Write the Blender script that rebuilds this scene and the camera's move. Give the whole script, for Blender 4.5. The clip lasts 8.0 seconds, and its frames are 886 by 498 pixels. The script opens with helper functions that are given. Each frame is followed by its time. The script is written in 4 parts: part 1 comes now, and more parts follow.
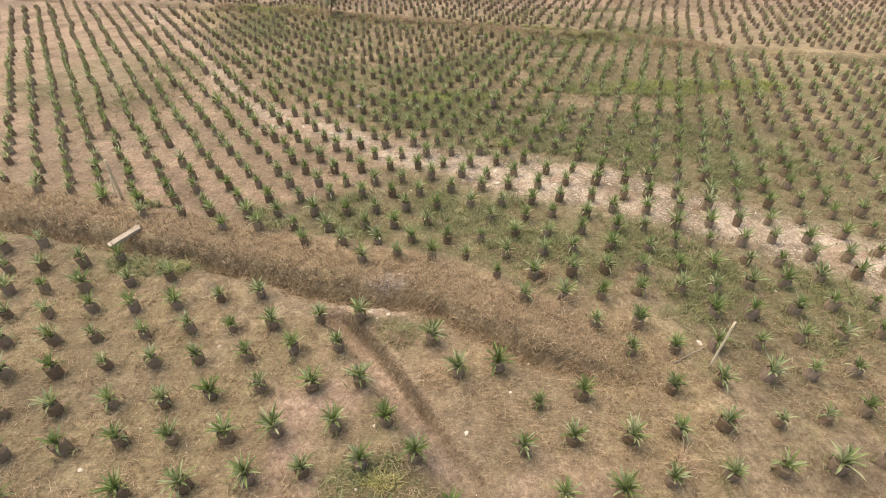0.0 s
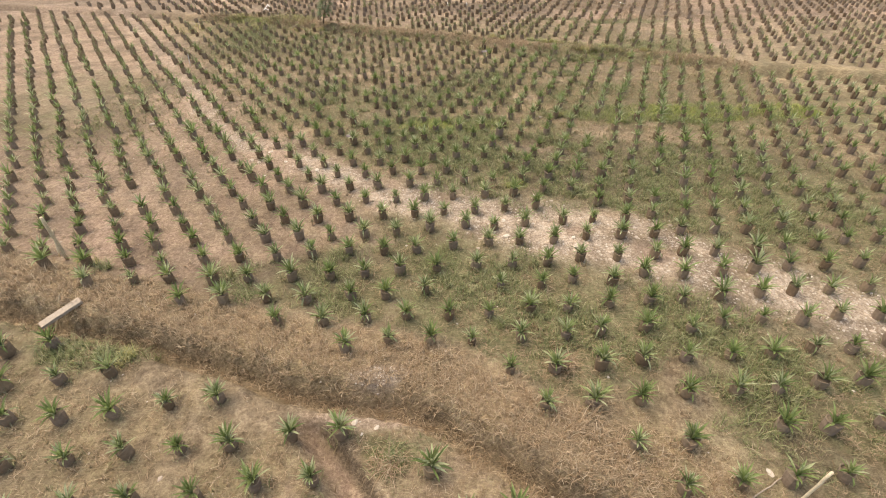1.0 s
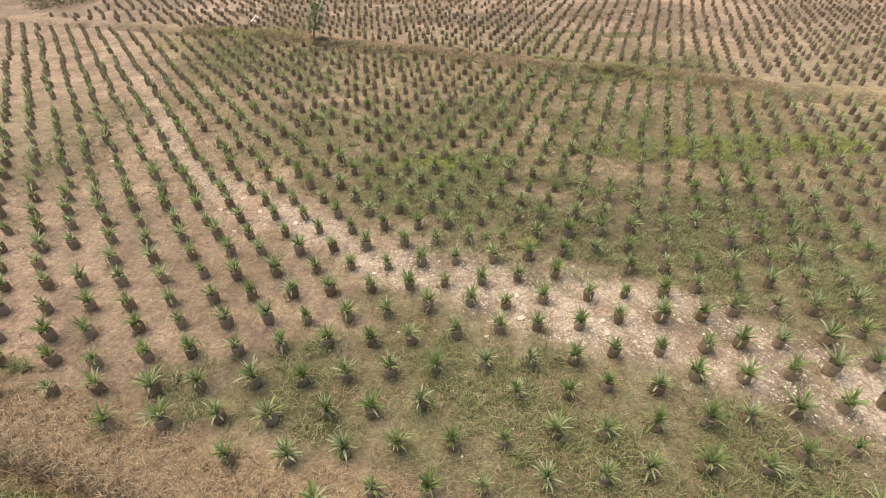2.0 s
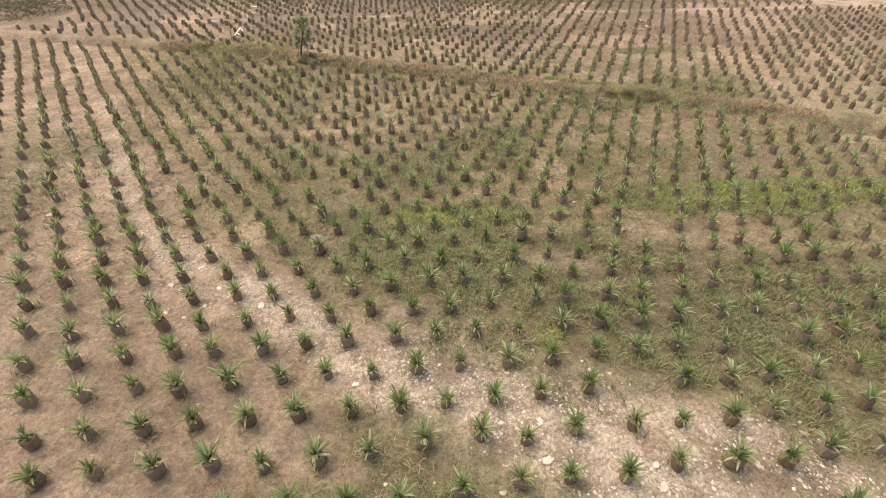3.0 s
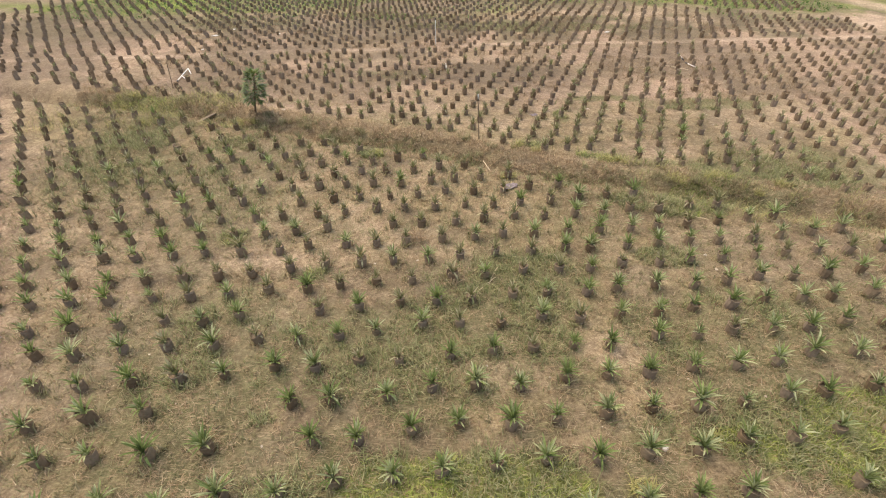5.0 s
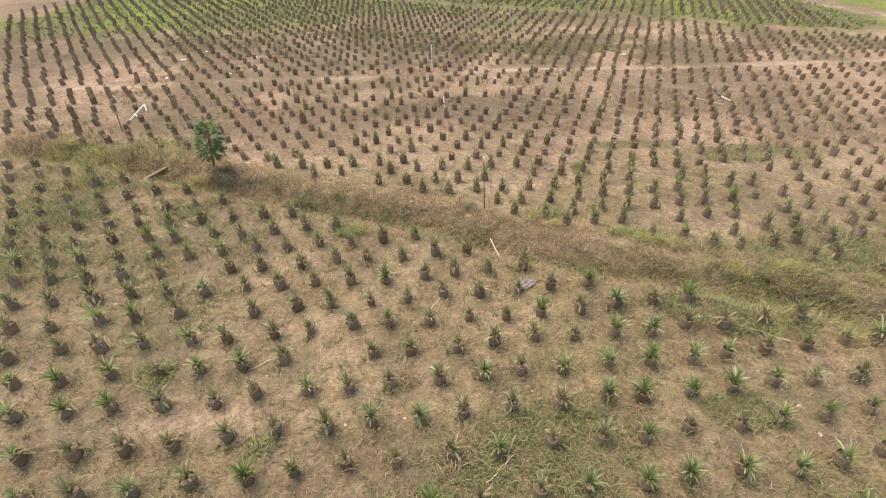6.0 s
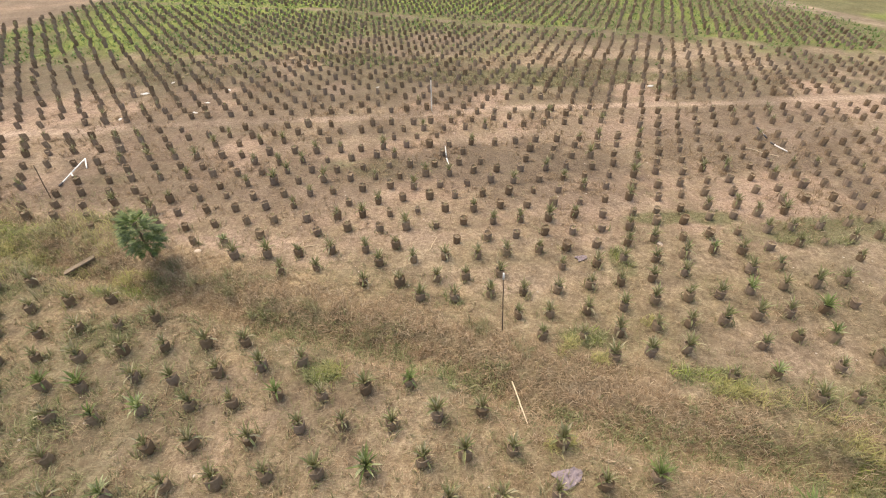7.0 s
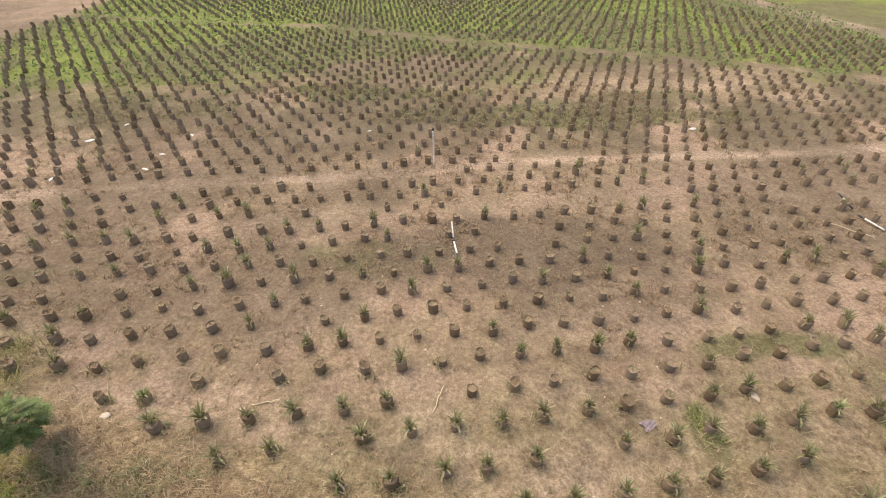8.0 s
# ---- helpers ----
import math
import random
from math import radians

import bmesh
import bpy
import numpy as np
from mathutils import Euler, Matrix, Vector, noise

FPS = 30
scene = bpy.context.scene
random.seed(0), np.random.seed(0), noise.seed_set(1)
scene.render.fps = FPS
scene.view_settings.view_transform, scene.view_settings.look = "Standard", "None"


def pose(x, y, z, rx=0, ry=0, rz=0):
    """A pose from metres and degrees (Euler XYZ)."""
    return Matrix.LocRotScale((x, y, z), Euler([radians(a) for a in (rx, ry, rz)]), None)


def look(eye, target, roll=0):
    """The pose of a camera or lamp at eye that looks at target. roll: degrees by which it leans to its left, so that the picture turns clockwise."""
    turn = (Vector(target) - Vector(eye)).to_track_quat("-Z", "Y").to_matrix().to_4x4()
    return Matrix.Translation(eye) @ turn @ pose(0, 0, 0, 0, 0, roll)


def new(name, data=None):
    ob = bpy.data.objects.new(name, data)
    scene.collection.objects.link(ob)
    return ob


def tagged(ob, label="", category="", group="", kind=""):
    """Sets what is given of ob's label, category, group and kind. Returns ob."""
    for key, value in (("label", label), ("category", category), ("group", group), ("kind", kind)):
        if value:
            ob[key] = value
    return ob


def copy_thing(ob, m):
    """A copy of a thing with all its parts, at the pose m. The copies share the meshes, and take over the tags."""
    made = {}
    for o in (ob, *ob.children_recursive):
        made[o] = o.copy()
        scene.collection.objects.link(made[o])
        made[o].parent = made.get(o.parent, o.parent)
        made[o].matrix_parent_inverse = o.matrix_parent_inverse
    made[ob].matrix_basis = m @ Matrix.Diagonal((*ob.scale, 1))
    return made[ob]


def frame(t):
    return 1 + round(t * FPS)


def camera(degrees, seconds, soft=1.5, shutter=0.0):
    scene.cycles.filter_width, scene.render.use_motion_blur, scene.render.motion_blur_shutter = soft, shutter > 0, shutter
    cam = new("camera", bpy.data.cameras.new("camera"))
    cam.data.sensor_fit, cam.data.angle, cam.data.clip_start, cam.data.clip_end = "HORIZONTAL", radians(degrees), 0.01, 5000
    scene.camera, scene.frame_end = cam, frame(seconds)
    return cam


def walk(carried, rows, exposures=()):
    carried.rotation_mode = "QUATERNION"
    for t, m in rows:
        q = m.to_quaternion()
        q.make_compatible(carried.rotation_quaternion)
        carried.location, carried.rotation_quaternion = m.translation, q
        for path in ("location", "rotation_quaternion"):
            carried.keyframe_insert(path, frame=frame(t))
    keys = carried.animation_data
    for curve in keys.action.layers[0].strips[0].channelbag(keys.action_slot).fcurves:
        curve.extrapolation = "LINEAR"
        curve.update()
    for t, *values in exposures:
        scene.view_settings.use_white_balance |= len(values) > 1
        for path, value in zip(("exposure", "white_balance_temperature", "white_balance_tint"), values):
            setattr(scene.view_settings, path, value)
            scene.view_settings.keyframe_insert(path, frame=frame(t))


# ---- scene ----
cam = camera(89.00, 8.0, soft=1.05)
PATH = [
    (0.0, 0.000, 0.000, 7.400, -0.08, -39.34, 0.09),
    (0.5, -0.022, 1.246, 7.427, -0.13, -39.25, 0.04),
    (1.0, -0.044, 2.587, 7.459, -0.18, -39.19, 0.01),
    (1.5, -0.055, 4.006, 7.498, -0.21, -39.11, -0.02),
    (3.0, -0.085, 8.632, 7.534, -0.33, -38.88, -0.08),
    (3.5, -0.096, 10.396, 7.569, -0.39, -38.82, -0.11),
    (4.0, -0.088, 12.254, 7.632, -0.45, -38.77, -0.14),
    (4.5, -0.049, 14.209, 7.659, -0.48, -38.71, -0.16),
    (6.0, 0.091, 20.691, 7.938, -0.80, -38.61, -0.17),
    (6.5, 0.063, 23.013, 8.092, -0.92, -38.55, -0.19),
    (7.0, 0.030, 25.403, 8.223, -0.97, -38.50, -0.21),
    (7.5, -0.022, 27.876, 8.330, -1.03, -38.46, -0.22),
    (8.0, -0.110, 30.443, 8.440, -1.09, -38.47, -0.26),
]
walk(cam, [(t, pose(x, y, z, 90 + pitch, roll, yaw)) for t, x, y, z, yaw, pitch, roll in PATH], exposures=[(0.0, 1.33, 7400, 6.5), (4.5, 1.31, 7400, 6.5), (6.5, 1.38, 7400, 7.0), (8.0, 1.26, 7400, 7.5)])

# ---- light ----
world = bpy.data.worlds.new("overcast_sky")
scene.world = world
world.use_nodes = True
wn = world.node_tree.nodes
sky = wn.new("ShaderNodeTexSky")
sky.sky_type, sky.sun_disc = "NISHITA", False
sky.sun_elevation, sky.sun_rotation = radians(69), radians(-56)
sky.air_density, sky.dust_density, sky.ozone_density = 1.0, 4.0, 1.0
wn["Background"].inputs["Strength"].default_value = 0.15
world.node_tree.links.new(sky.outputs["Color"], wn["Background"].inputs["Color"])

sun_data = bpy.data.lights.new("sun", "SUN")
sun_data.energy, sun_data.angle, sun_data.color = 0.8, radians(50), (1.0, 0.93, 0.82)
sun = new("sun", sun_data)
sun.matrix_world = look((-9, 22, 28), (0, 16, 0))


# ---- plan ----
def grid_noise(x, y, size, seed):
    """Smooth value noise from 0 to 1 with cells of that size."""
    x, y = np.asarray(x, float) / size + 100, np.asarray(y, float) / size + 100
    table = np.random.RandomState(seed).rand(256, 256)
    i, j = np.floor(x).astype(int), np.floor(y).astype(int)
    u, v = x - i, y - j
    u, v = u * u * (3 - 2 * u), v * v * (3 - 2 * v)
    a, b = table[i % 256, j % 256], table[(i + 1) % 256, j % 256]
    c, d = table[i % 256, (j + 1) % 256], table[(i + 1) % 256, (j + 1) % 256]
    return (a * (1 - u) + b * u) * (1 - v) + (c * (1 - u) + d * u) * v


def rough_noise(x, y, size, seed):
    return 0.5 * grid_noise(x, y, size, seed) + 0.3 * grid_noise(x, y, size * 0.45, seed + 1) + 0.2 * grid_noise(x, y, size * 0.2, seed + 2)


def ramp(v, a, b):
    w = np.clip((v - a) / (b - a), 0, 1)
    return w * w * (3 - 2 * w)


DITCH_NEAR = np.array([(-40, 17.5), (-16, 11.4), (-12.6, 10.35), (-10.1, 9.7), (-7.9, 9.1), (-5.2, 8.35), (-3.6, 7.8), (-2.4, 7.4), (-0.8, 7.2), (0, 6.85), (0.9, 6.2), (2, 5.6), (2.9, 5.2), (5, 4.9), (9, 5.2), (40, 5.4)])
DITCH_FAR = np.array([(-45, 43), (-20, 37.8), (-13.5, 36.1), (-11, 35.5), (-9, 34.7), (-7, 34.0), (-4.8, 33.2), (-2.3, 32.5), (0, 31.8), (2, 30.8), (4, 30.0), (6.3, 29.3), (8, 28.8), (10.6, 27.8), (15.5, 26.0), (23, 24.2), (45, 20)])
PATH_LINE = np.array([(-40, 41), (-15.4, 44.3), (-11.7, 44.7), (-8.8, 45.0), (-3.7, 45.5), (0.2, 46.0), (2.8, 46.5), (5.1, 46.8), (9.8, 47.0), (14.7, 47.3), (19, 47.7), (45, 50)])
GAP_LINE = np.array([(-40, 38.5), (-13.5, 41.75), (-10.3, 42.1), (-6.8, 42.4), (-3.3, 42.8), (0.2, 43.1), (4.4, 43.6), (8.5, 43.9), (12.6, 44.1), (40, 46)])
FAR_GAP = np.array([(-45, 76), (-22.5, 71.5), (-14.9, 70.2), (-8.8, 69.4), (-2.0, 66.6), (4.0, 64.0), (10.0, 62.3), (15.2, 60.6), (18.5, 59.6), (21.4, 58.3), (24.3, 57.1), (40, 51)])
EDGE_LINE = np.array([(-40, 34), (-13, 36.3), (-9.4, 36.2), (-2.2, 36.25), (0.2, 36.5), (2.9, 37.0), (5.7, 37.3), (11, 37.8), (40, 39)])
GRAVEL = np.array([(-30, 48), (-19.1, 33.8), (-14.67, 27.75), (-11.13, 22.74), (-9.3, 20.0), (-7.3, 17.8), (-4.6, 16.2), (-1.5, 14.5), (2, 13.0), (5.4, 11.7), (8, 10.3), (10, 9.0), (14, 6.6), (30, 0)])
SIDE_LINE = np.array([(2.6, 0.90), (3.3, 0.32), (3.74, -0.07), (4.31, -0.40), (4.78, -0.72), (5.37, -1.13), (5.9, -1.55), (6.39, -1.95), (6.84, -2.42)])


def off_line(line, x, y):
    """Signed distance from a line that runs from left to right; ahead of it is positive."""
    f = np.interp(x, line[:, 0], line[:, 1])
    slope = (np.interp(x + 0.4, line[:, 0], line[:, 1]) - np.interp(x - 0.4, line[:, 0], line[:, 1])) / 0.8
    return (y - f) / np.sqrt(1 + slope * slope)


def side_signed(x, y):
    return (x - np.interp(y, SIDE_LINE[:, 0], SIDE_LINE[:, 1])) * 0.8


def side_off(x, y):
    return np.abs(side_signed(x, y)) + 5 * (np.clip(y - 7.0, 0, 9) + np.clip(1.0 - y, 0, 9))


def near_off(x, y):
    return off_line(DITCH_NEAR, x, y) + 0.25 * (rough_noise(x, y, 1.1, 41) - 0.5)


def far_off(x, y):
    return off_line(DITCH_FAR, x, y) + 0.5 * (rough_noise(x, y, 1.5, 44) - 0.5)


def ground_z(x, y):
    x, y = np.asarray(x, float), np.asarray(y, float)
    near = ramp(-y, -95, -80)
    z = near * (0.16 * (rough_noise(x, y, 9.0, 3) - 0.5) + 0.10 * (rough_noise(x, y, 1.3, 6) - 0.5) + 0.03 * (grid_noise(x, y, 0.28, 9) - 0.5))
    d, s = near_off(x, y), 1 - ramp(x, 1.6, 4.6)
    z = z + s * (-0.46 * ramp(-np.abs(d + 0.02), -0.30, -0.11) + 0.22 * ramp(d, 0.15, 0.45) * (1 - ramp(d, 0.9, 2.2)) + 0.05 * ramp(-d, 0.35, 0.6) * (1 - ramp(-d, 0.8, 1.6)))
    e = side_signed(x, y)
    z = z - (0.20 + 0.20 * ramp(y, 4.0, 4.6)) * ramp(e, -0.50, -0.12) * (1 - ramp(e, 0.12, 0.24)) * ramp(y, 2.4, 3.4) * (1 - ramp(y, 6.75, 7.0))
    d = far_off(x, y)
    z = z - 0.36 * ramp(-np.abs(d), -0.7, -0.1) + 0.14 * ramp(d, 0.4, 0.9) * (1 - ramp(d, 1.2, 2.4)) + 0.08 * ramp(-d, 0.4, 0.9) * (1 - ramp(-d, 1.2, 2.2))
    furrow = ramp(x, -10, -8.5) * (1 - ramp(x, -4.2, -3.0)) * ramp(-np.abs(y - 24.65 - 0.1 * np.sin(x)), -0.4, -0.05)
    return z - 0.2 * furrow - 0.16 * track(x, y)


def track(x, y):
    """An old shallow furrow through the weeds."""
    line = np.interp(x, [0.5, 2.0, 3.5, 4.6, 6.0], [19.0, 18.0, 17.9, 18.0, 17.5])
    return ramp(x, 0.3, 1.2) * (1 - ramp(x, 5.2, 6.2)) * ramp(-np.abs(y - line - 0.3 * (grid_noise(x, y, 0.7, 47) - 0.5)), -0.34, -0.08)


def blobs(x, y, rows):
    m, uneven = np.zeros_like(x), 0.9 * (rough_noise(x, y, 1.6, 61) - 0.5)
    for cx, cy, rx, ry, k in rows:
        near = (np.abs(x - cx) < 1.8 * rx) & (np.abs(y - cy) < 1.8 * ry)
        r = np.hypot((x[near] - cx) / rx, (y[near] - cy) / ry) + uneven[near]
        m[near] = np.maximum(m[near], k * (1 - ramp(r, 0.6, 1.15)))
    return m


GREEN = [(9.0, 20.5, 4.6, 1.0, 1.35), (13.5, 20.8, 4.0, 1.0, 1.1), (0.5, 19.5, 2.4, 0.75, 1.2), (-2.8, 19.0, 2.0, 1.0, 0.55), (1.6, 17.2, 4.4, 2.2, 0.76), (3.6, 15.0, 4.5, 1.7, 0.74), (2.3, 14.9, 0.5, 0.35, 1.1), (9.5, 15.4, 5.0, 2.4, 0.6), (0.0, 22.6, 5.0, 1.6, 0.4), (6.5, 23.0, 4.0, 1.2, 0.4),
         (-13.5, 36.4, 3.4, 1.0, 0.95), (-10.6, 35.2, 1.6, 0.5, 0.9), (-8.4, 34.2, 1.2, 0.6, 1.0), (-2.4, 31.4, 0.5, 0.3, 1.2), (8.4, 28.9, 0.9, 0.5, 1.1), (9.4, 29.3, 0.9, 0.4, 1.1), (7.6, 27.6, 1.2, 0.35, 0.9), (-11.5, 31.5, 2.5, 3.0, 0.55), (-5.8, 26.5, 0.5, 0.4, 1.0), (-3.2, 24.9, 0.5, 0.3, 0.9),
         (-2.2, 10.5, 4.2, 1.5, 0.5), (2.6, 9.4, 4.0, 2.2, 0.62), (7.4, 7.6, 3.4, 2.2, 0.6), (-7.2, 8.4, 1.3, 0.5, 0.9), (-8.2, 30.2, 4.2, 3.6, 0.36), (-12.5, 34.5, 3.6, 2.2, 0.5),
         (-5.0, 34.3, 0.9, 0.4, 0.5), (0.4, 31.4, 1.3, 0.5, 0.8), (-6.0, 32.6, 4.0, 0.9, 0.4), (-3.4, 33.0, 1.2, 0.4, 0.5), (2.0, 30.5, 1.0, 0.4, 0.7), (7.5, 28.3, 3.4, 0.7, 0.8), (3.4, 32.3, 0.9, 0.35, 1.0), (5.9, 31.1, 0.9, 0.35, 1.0),
         (-16, 22, 4, 5, 0.4), (9.0, 13.5, 4.0, 1.6, 0.6), (-0.9, 6.2, 0.55, 0.35, 0.9), (12.5, 36.5, 3.0, 0.8, 0.7), (-1.0, 3.0, 0.9, 0.6, 0.8), (8.0, 37.3, 1.8, 0.45, 0.75), (5.3, 35.2, 0.4, 0.7, 0.9),
         (-26, 59, 6, 6, 0.8), (6, 51.2, 10, 1.5, 0.6), (-3, 54.5, 8, 1.6, 0.4), (-14, 52, 6, 2, 0.4), (2.0, 24.5, 2.5, 1.5, 0.5), (-4.5, 22.5, 3.0, 1.8, 0.45), (6.0, 25.5, 1.2, 0.5, 0.7), (-12, 40.0, 1.2, 0.5, 0.4), (-2.0, 40.8, 2.5, 0.9, 0.5), (12, 30, 5, 2.0, 0.5)]


# bare pinkish patches
PINK = [(10.1, 55.7, 3.4, 1.3, 0.85), (15.2, 55.7, 3.2, 1.2, 0.85), (18.9, 53.9, 2.6, 1.1, 0.8), (-8.5, 53.9, 2.2, 1.0, 0.8), (-1.0, 55.6, 3.0, 1.0, 0.85), (-15.0, 44.4, 2.6, 0.5, 0.9), (6.4, 18.7, 1.7, 0.6, 0.5), (3.2, 17.6, 1.1, 0.5, 0.8), (8.8, 18.3, 1.2, 0.6, 0.5), (1.6, 21.8, 1.5, 0.5, 0.6), (3.6, 22.4, 1.0, 0.6, 0.7), (-4.6, 25.6, 1.6, 0.5, 0.8), (8.5, 32.0, 1.6, 1.0, 0.8), (2.0, 34.5, 2.6, 0.8, 0.6), (4.2, 30.9, 1.6, 0.3, 0.7), (-8.3, 24.4, 1.3, 0.6, 0.7), (9.0, 25.0, 2.0, 0.6, 0.6), (-1.5, 29.0, 1.4, 0.5, 0.5), (-6.2, 36.1, 2.6, 0.45, 1.0), (-10.0, 37.6, 3.0, 0.6, 0.7), (-1.0, 36.3, 2.4, 0.5, 0.6), (-9.5, 28.0, 1.8, 0.6, 0.5), (5.0, 38.2, 3.0, 0.7, 0.5), (-4.0, 38.8, 3.0, 0.6, 0.5)]


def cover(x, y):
    """How far the ground is gravel, green weeds, dry straw; dark damp soil and painted ditch shade, bare pale dust,
    reddish soil.
    """
    n, n2, n3 = rough_noise(x, y, 2.6, 70), rough_noise(x, y, 5.5, 75), rough_noise(x, y, 0.9, 79)
    g = np.abs(off_line(GRAVEL, x, y))
    wide = 0.34 + 0.72 * ramp(x, -9, 4)
    d1, d2 = near_off(x, y), far_off(x, y)
    bare = (1 - ramp(x, -4, 0)) * ramp(d1, 1.0, 1.8) * (1 - ramp(off_line(GRAVEL, x, y), 0.8, 2.6))
    gravel = np.maximum(1 - ramp(g + 1.3 * (n - 0.5), wide * 0.4, wide * 1.5), 1 - ramp(np.hypot((x + 1.25) / 0.7, (y - 7.75) / 0.22), 0.6, 1.1)) * ramp(n3 + 0.35 * n, 0.42, 0.78) * (1 - ramp(x, 20, 28)) * (1 - 0.5 * ramp(-x, 7, 10))
    green = blobs(x, y, GREEN)
    start = np.interp(x, [-30, -23, -15, -11, -7, -3, 4, 11, 15, 22, 30], [56, 55.5, 55, 57, 59, 60.5, 61.5, 61.5, 60, 58, 56])
    far_green = ramp(y - start + 4 * (n2 - 0.5) + 3 * (n - 0.5), -0.6, 1.6) * (0.6 + 0.9 * n)
    far_green = far_green * (1 - 0.8 * (1 - ramp(np.abs(off_line(FAR_GAP, x, y) + n - 0.5), 0.4, 1.0)))
    film = 0.3 * ramp(n + 0.4 * n3, 0.5, 0.85) * ramp(y, 46, 50) + 0.34 * ramp(n3 + 0.5 * n2, 0.58, 0.95) * (1 - ramp(y, 24, 37)) * ramp(x + 0.25 * y, -4, 2) + 0.36 * ramp(n + 0.5 * n3, 0.5, 0.85) * ramp(y, 7, 10) * (1 - ramp(y, 19, 26)) + 0.2 * ramp(n + 0.5 * n3, 0.55, 0.85)
    green = np.clip(np.maximum(green * (0.65 + 1.1 * (n3 - 0.25)), far_green) + film * (1 - 0.8 * bare), 0, 1) * (1 - 0.7 * gravel)
    s = 1 - ramp(x, 2.5, 5.5)
    straw = s * ramp(d1, -0.3, 0.2) * (1 - ramp(d1, 1.2, 2.1))
    dead = np.maximum(straw, 0.8 * (1 - ramp(np.hypot((x - 2.0) / 3.0, (y - 4.9) / 2.4), 0.7, 1.1)))
    green = green * (1 - 0.85 * dead)
    straw = np.maximum(straw, ramp(d2, -1.3, -0.4) * (1 - ramp(d2, 1.3, 2.3)))
    straw = np.maximum(straw, (1 - ramp(np.hypot((x - 2.5) / 3.2, (y - 5.2) / 2.2), 0.6, 1.1)) * 0.9)
    straw = np.maximum(straw, 0.55 * ramp(n + 0.3 * n3, 0.5, 0.8) * ramp(-y, -36, -33))
    straw = np.maximum(straw, (0.6 - 0.35 * ramp(y, 33, 37)) * ramp(n3 + 0.2 * n2, 0.5, 0.75))
    straw = np.maximum(straw, 0.9 * ramp(x, -10, -8.5) * (1 - ramp(x, -4.0, -2.8)) * ramp(-np.abs(y - 24.8), -0.7, -0.2))
    mats = ramp(y, 15, 19) * (1 - ramp(d2, -0.6, 0.2)) * (0.42 + 0.5 * n3)
    straw = np.maximum(straw, mats) * (1 - 0.8 * gravel)
    channel = ramp(-np.abs(side_signed(x, y) + 0.10), -0.26, -0.12) * ramp(y, 3.0, 3.6) * (1 - ramp(y, 6.7, 7.0))
    flat = 1 - ramp(np.hypot((x + 1.5) / 1.2, (y - 6.93) / 0.32), 0.6, 1.05)
    straw = straw * (1 - 0.75 * bare) * (1 - 0.55 * ramp(y, 36.5, 38.5)) * (1 - 0.9 * np.maximum(channel, flat))
    # Painted shade under near bank and on side wall; far ditch bed darker.
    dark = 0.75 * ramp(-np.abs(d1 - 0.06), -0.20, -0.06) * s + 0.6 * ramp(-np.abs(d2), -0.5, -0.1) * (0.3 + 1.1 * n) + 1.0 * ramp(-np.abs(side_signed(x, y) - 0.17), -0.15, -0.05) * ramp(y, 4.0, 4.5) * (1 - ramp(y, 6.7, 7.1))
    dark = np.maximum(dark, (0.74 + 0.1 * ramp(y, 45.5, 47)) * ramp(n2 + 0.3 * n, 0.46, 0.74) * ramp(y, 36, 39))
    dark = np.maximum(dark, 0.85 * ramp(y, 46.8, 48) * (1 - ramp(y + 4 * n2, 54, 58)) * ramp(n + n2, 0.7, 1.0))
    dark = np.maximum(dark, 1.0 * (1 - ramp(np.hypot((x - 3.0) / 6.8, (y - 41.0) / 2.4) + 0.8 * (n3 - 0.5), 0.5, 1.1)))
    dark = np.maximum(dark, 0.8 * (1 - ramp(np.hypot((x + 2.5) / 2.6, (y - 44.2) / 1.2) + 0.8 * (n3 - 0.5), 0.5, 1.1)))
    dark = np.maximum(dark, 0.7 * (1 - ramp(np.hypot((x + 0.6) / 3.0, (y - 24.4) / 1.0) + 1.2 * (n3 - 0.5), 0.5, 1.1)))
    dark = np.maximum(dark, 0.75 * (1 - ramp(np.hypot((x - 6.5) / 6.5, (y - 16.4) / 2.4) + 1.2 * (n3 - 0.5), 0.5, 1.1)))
    # The furrow's shadow goes into the ground colour as a dark line.
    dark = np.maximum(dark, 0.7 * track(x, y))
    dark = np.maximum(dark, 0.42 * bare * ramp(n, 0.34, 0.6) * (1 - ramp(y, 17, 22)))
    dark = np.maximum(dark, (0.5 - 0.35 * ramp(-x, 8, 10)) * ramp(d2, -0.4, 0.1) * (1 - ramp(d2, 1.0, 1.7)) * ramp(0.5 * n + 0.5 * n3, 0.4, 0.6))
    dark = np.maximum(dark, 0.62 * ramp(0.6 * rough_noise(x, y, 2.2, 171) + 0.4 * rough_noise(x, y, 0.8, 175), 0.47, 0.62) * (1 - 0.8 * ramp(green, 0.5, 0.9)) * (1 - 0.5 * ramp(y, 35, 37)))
    path = 1 - ramp(np.abs(off_line(PATH_LINE, x, y) + 0.3 * (n - 0.5)), 0.16, 0.42)
    path = np.maximum(path, 0.22 * (1 - ramp(np.abs(off_line(GAP_LINE, x, y) + 0.5 * (n - 0.5)), 0.3, 0.8)))
    path = np.maximum(path, 0.3 * ramp(n2 - 0.3 * n3, 0.32, 0.46) * ramp(-x, -1, 6) * ramp(y, 11, 14) * (1 - ramp(y, 22, 27)))
    path = np.maximum(path, (0.52 + 0.12 * ramp(-x, 6, 9)) * (1 - ramp(g + 1.7 * (n - 0.5), 0.5 * wide, 2.3 * wide)) * (1 - ramp(x, 20, 28)))
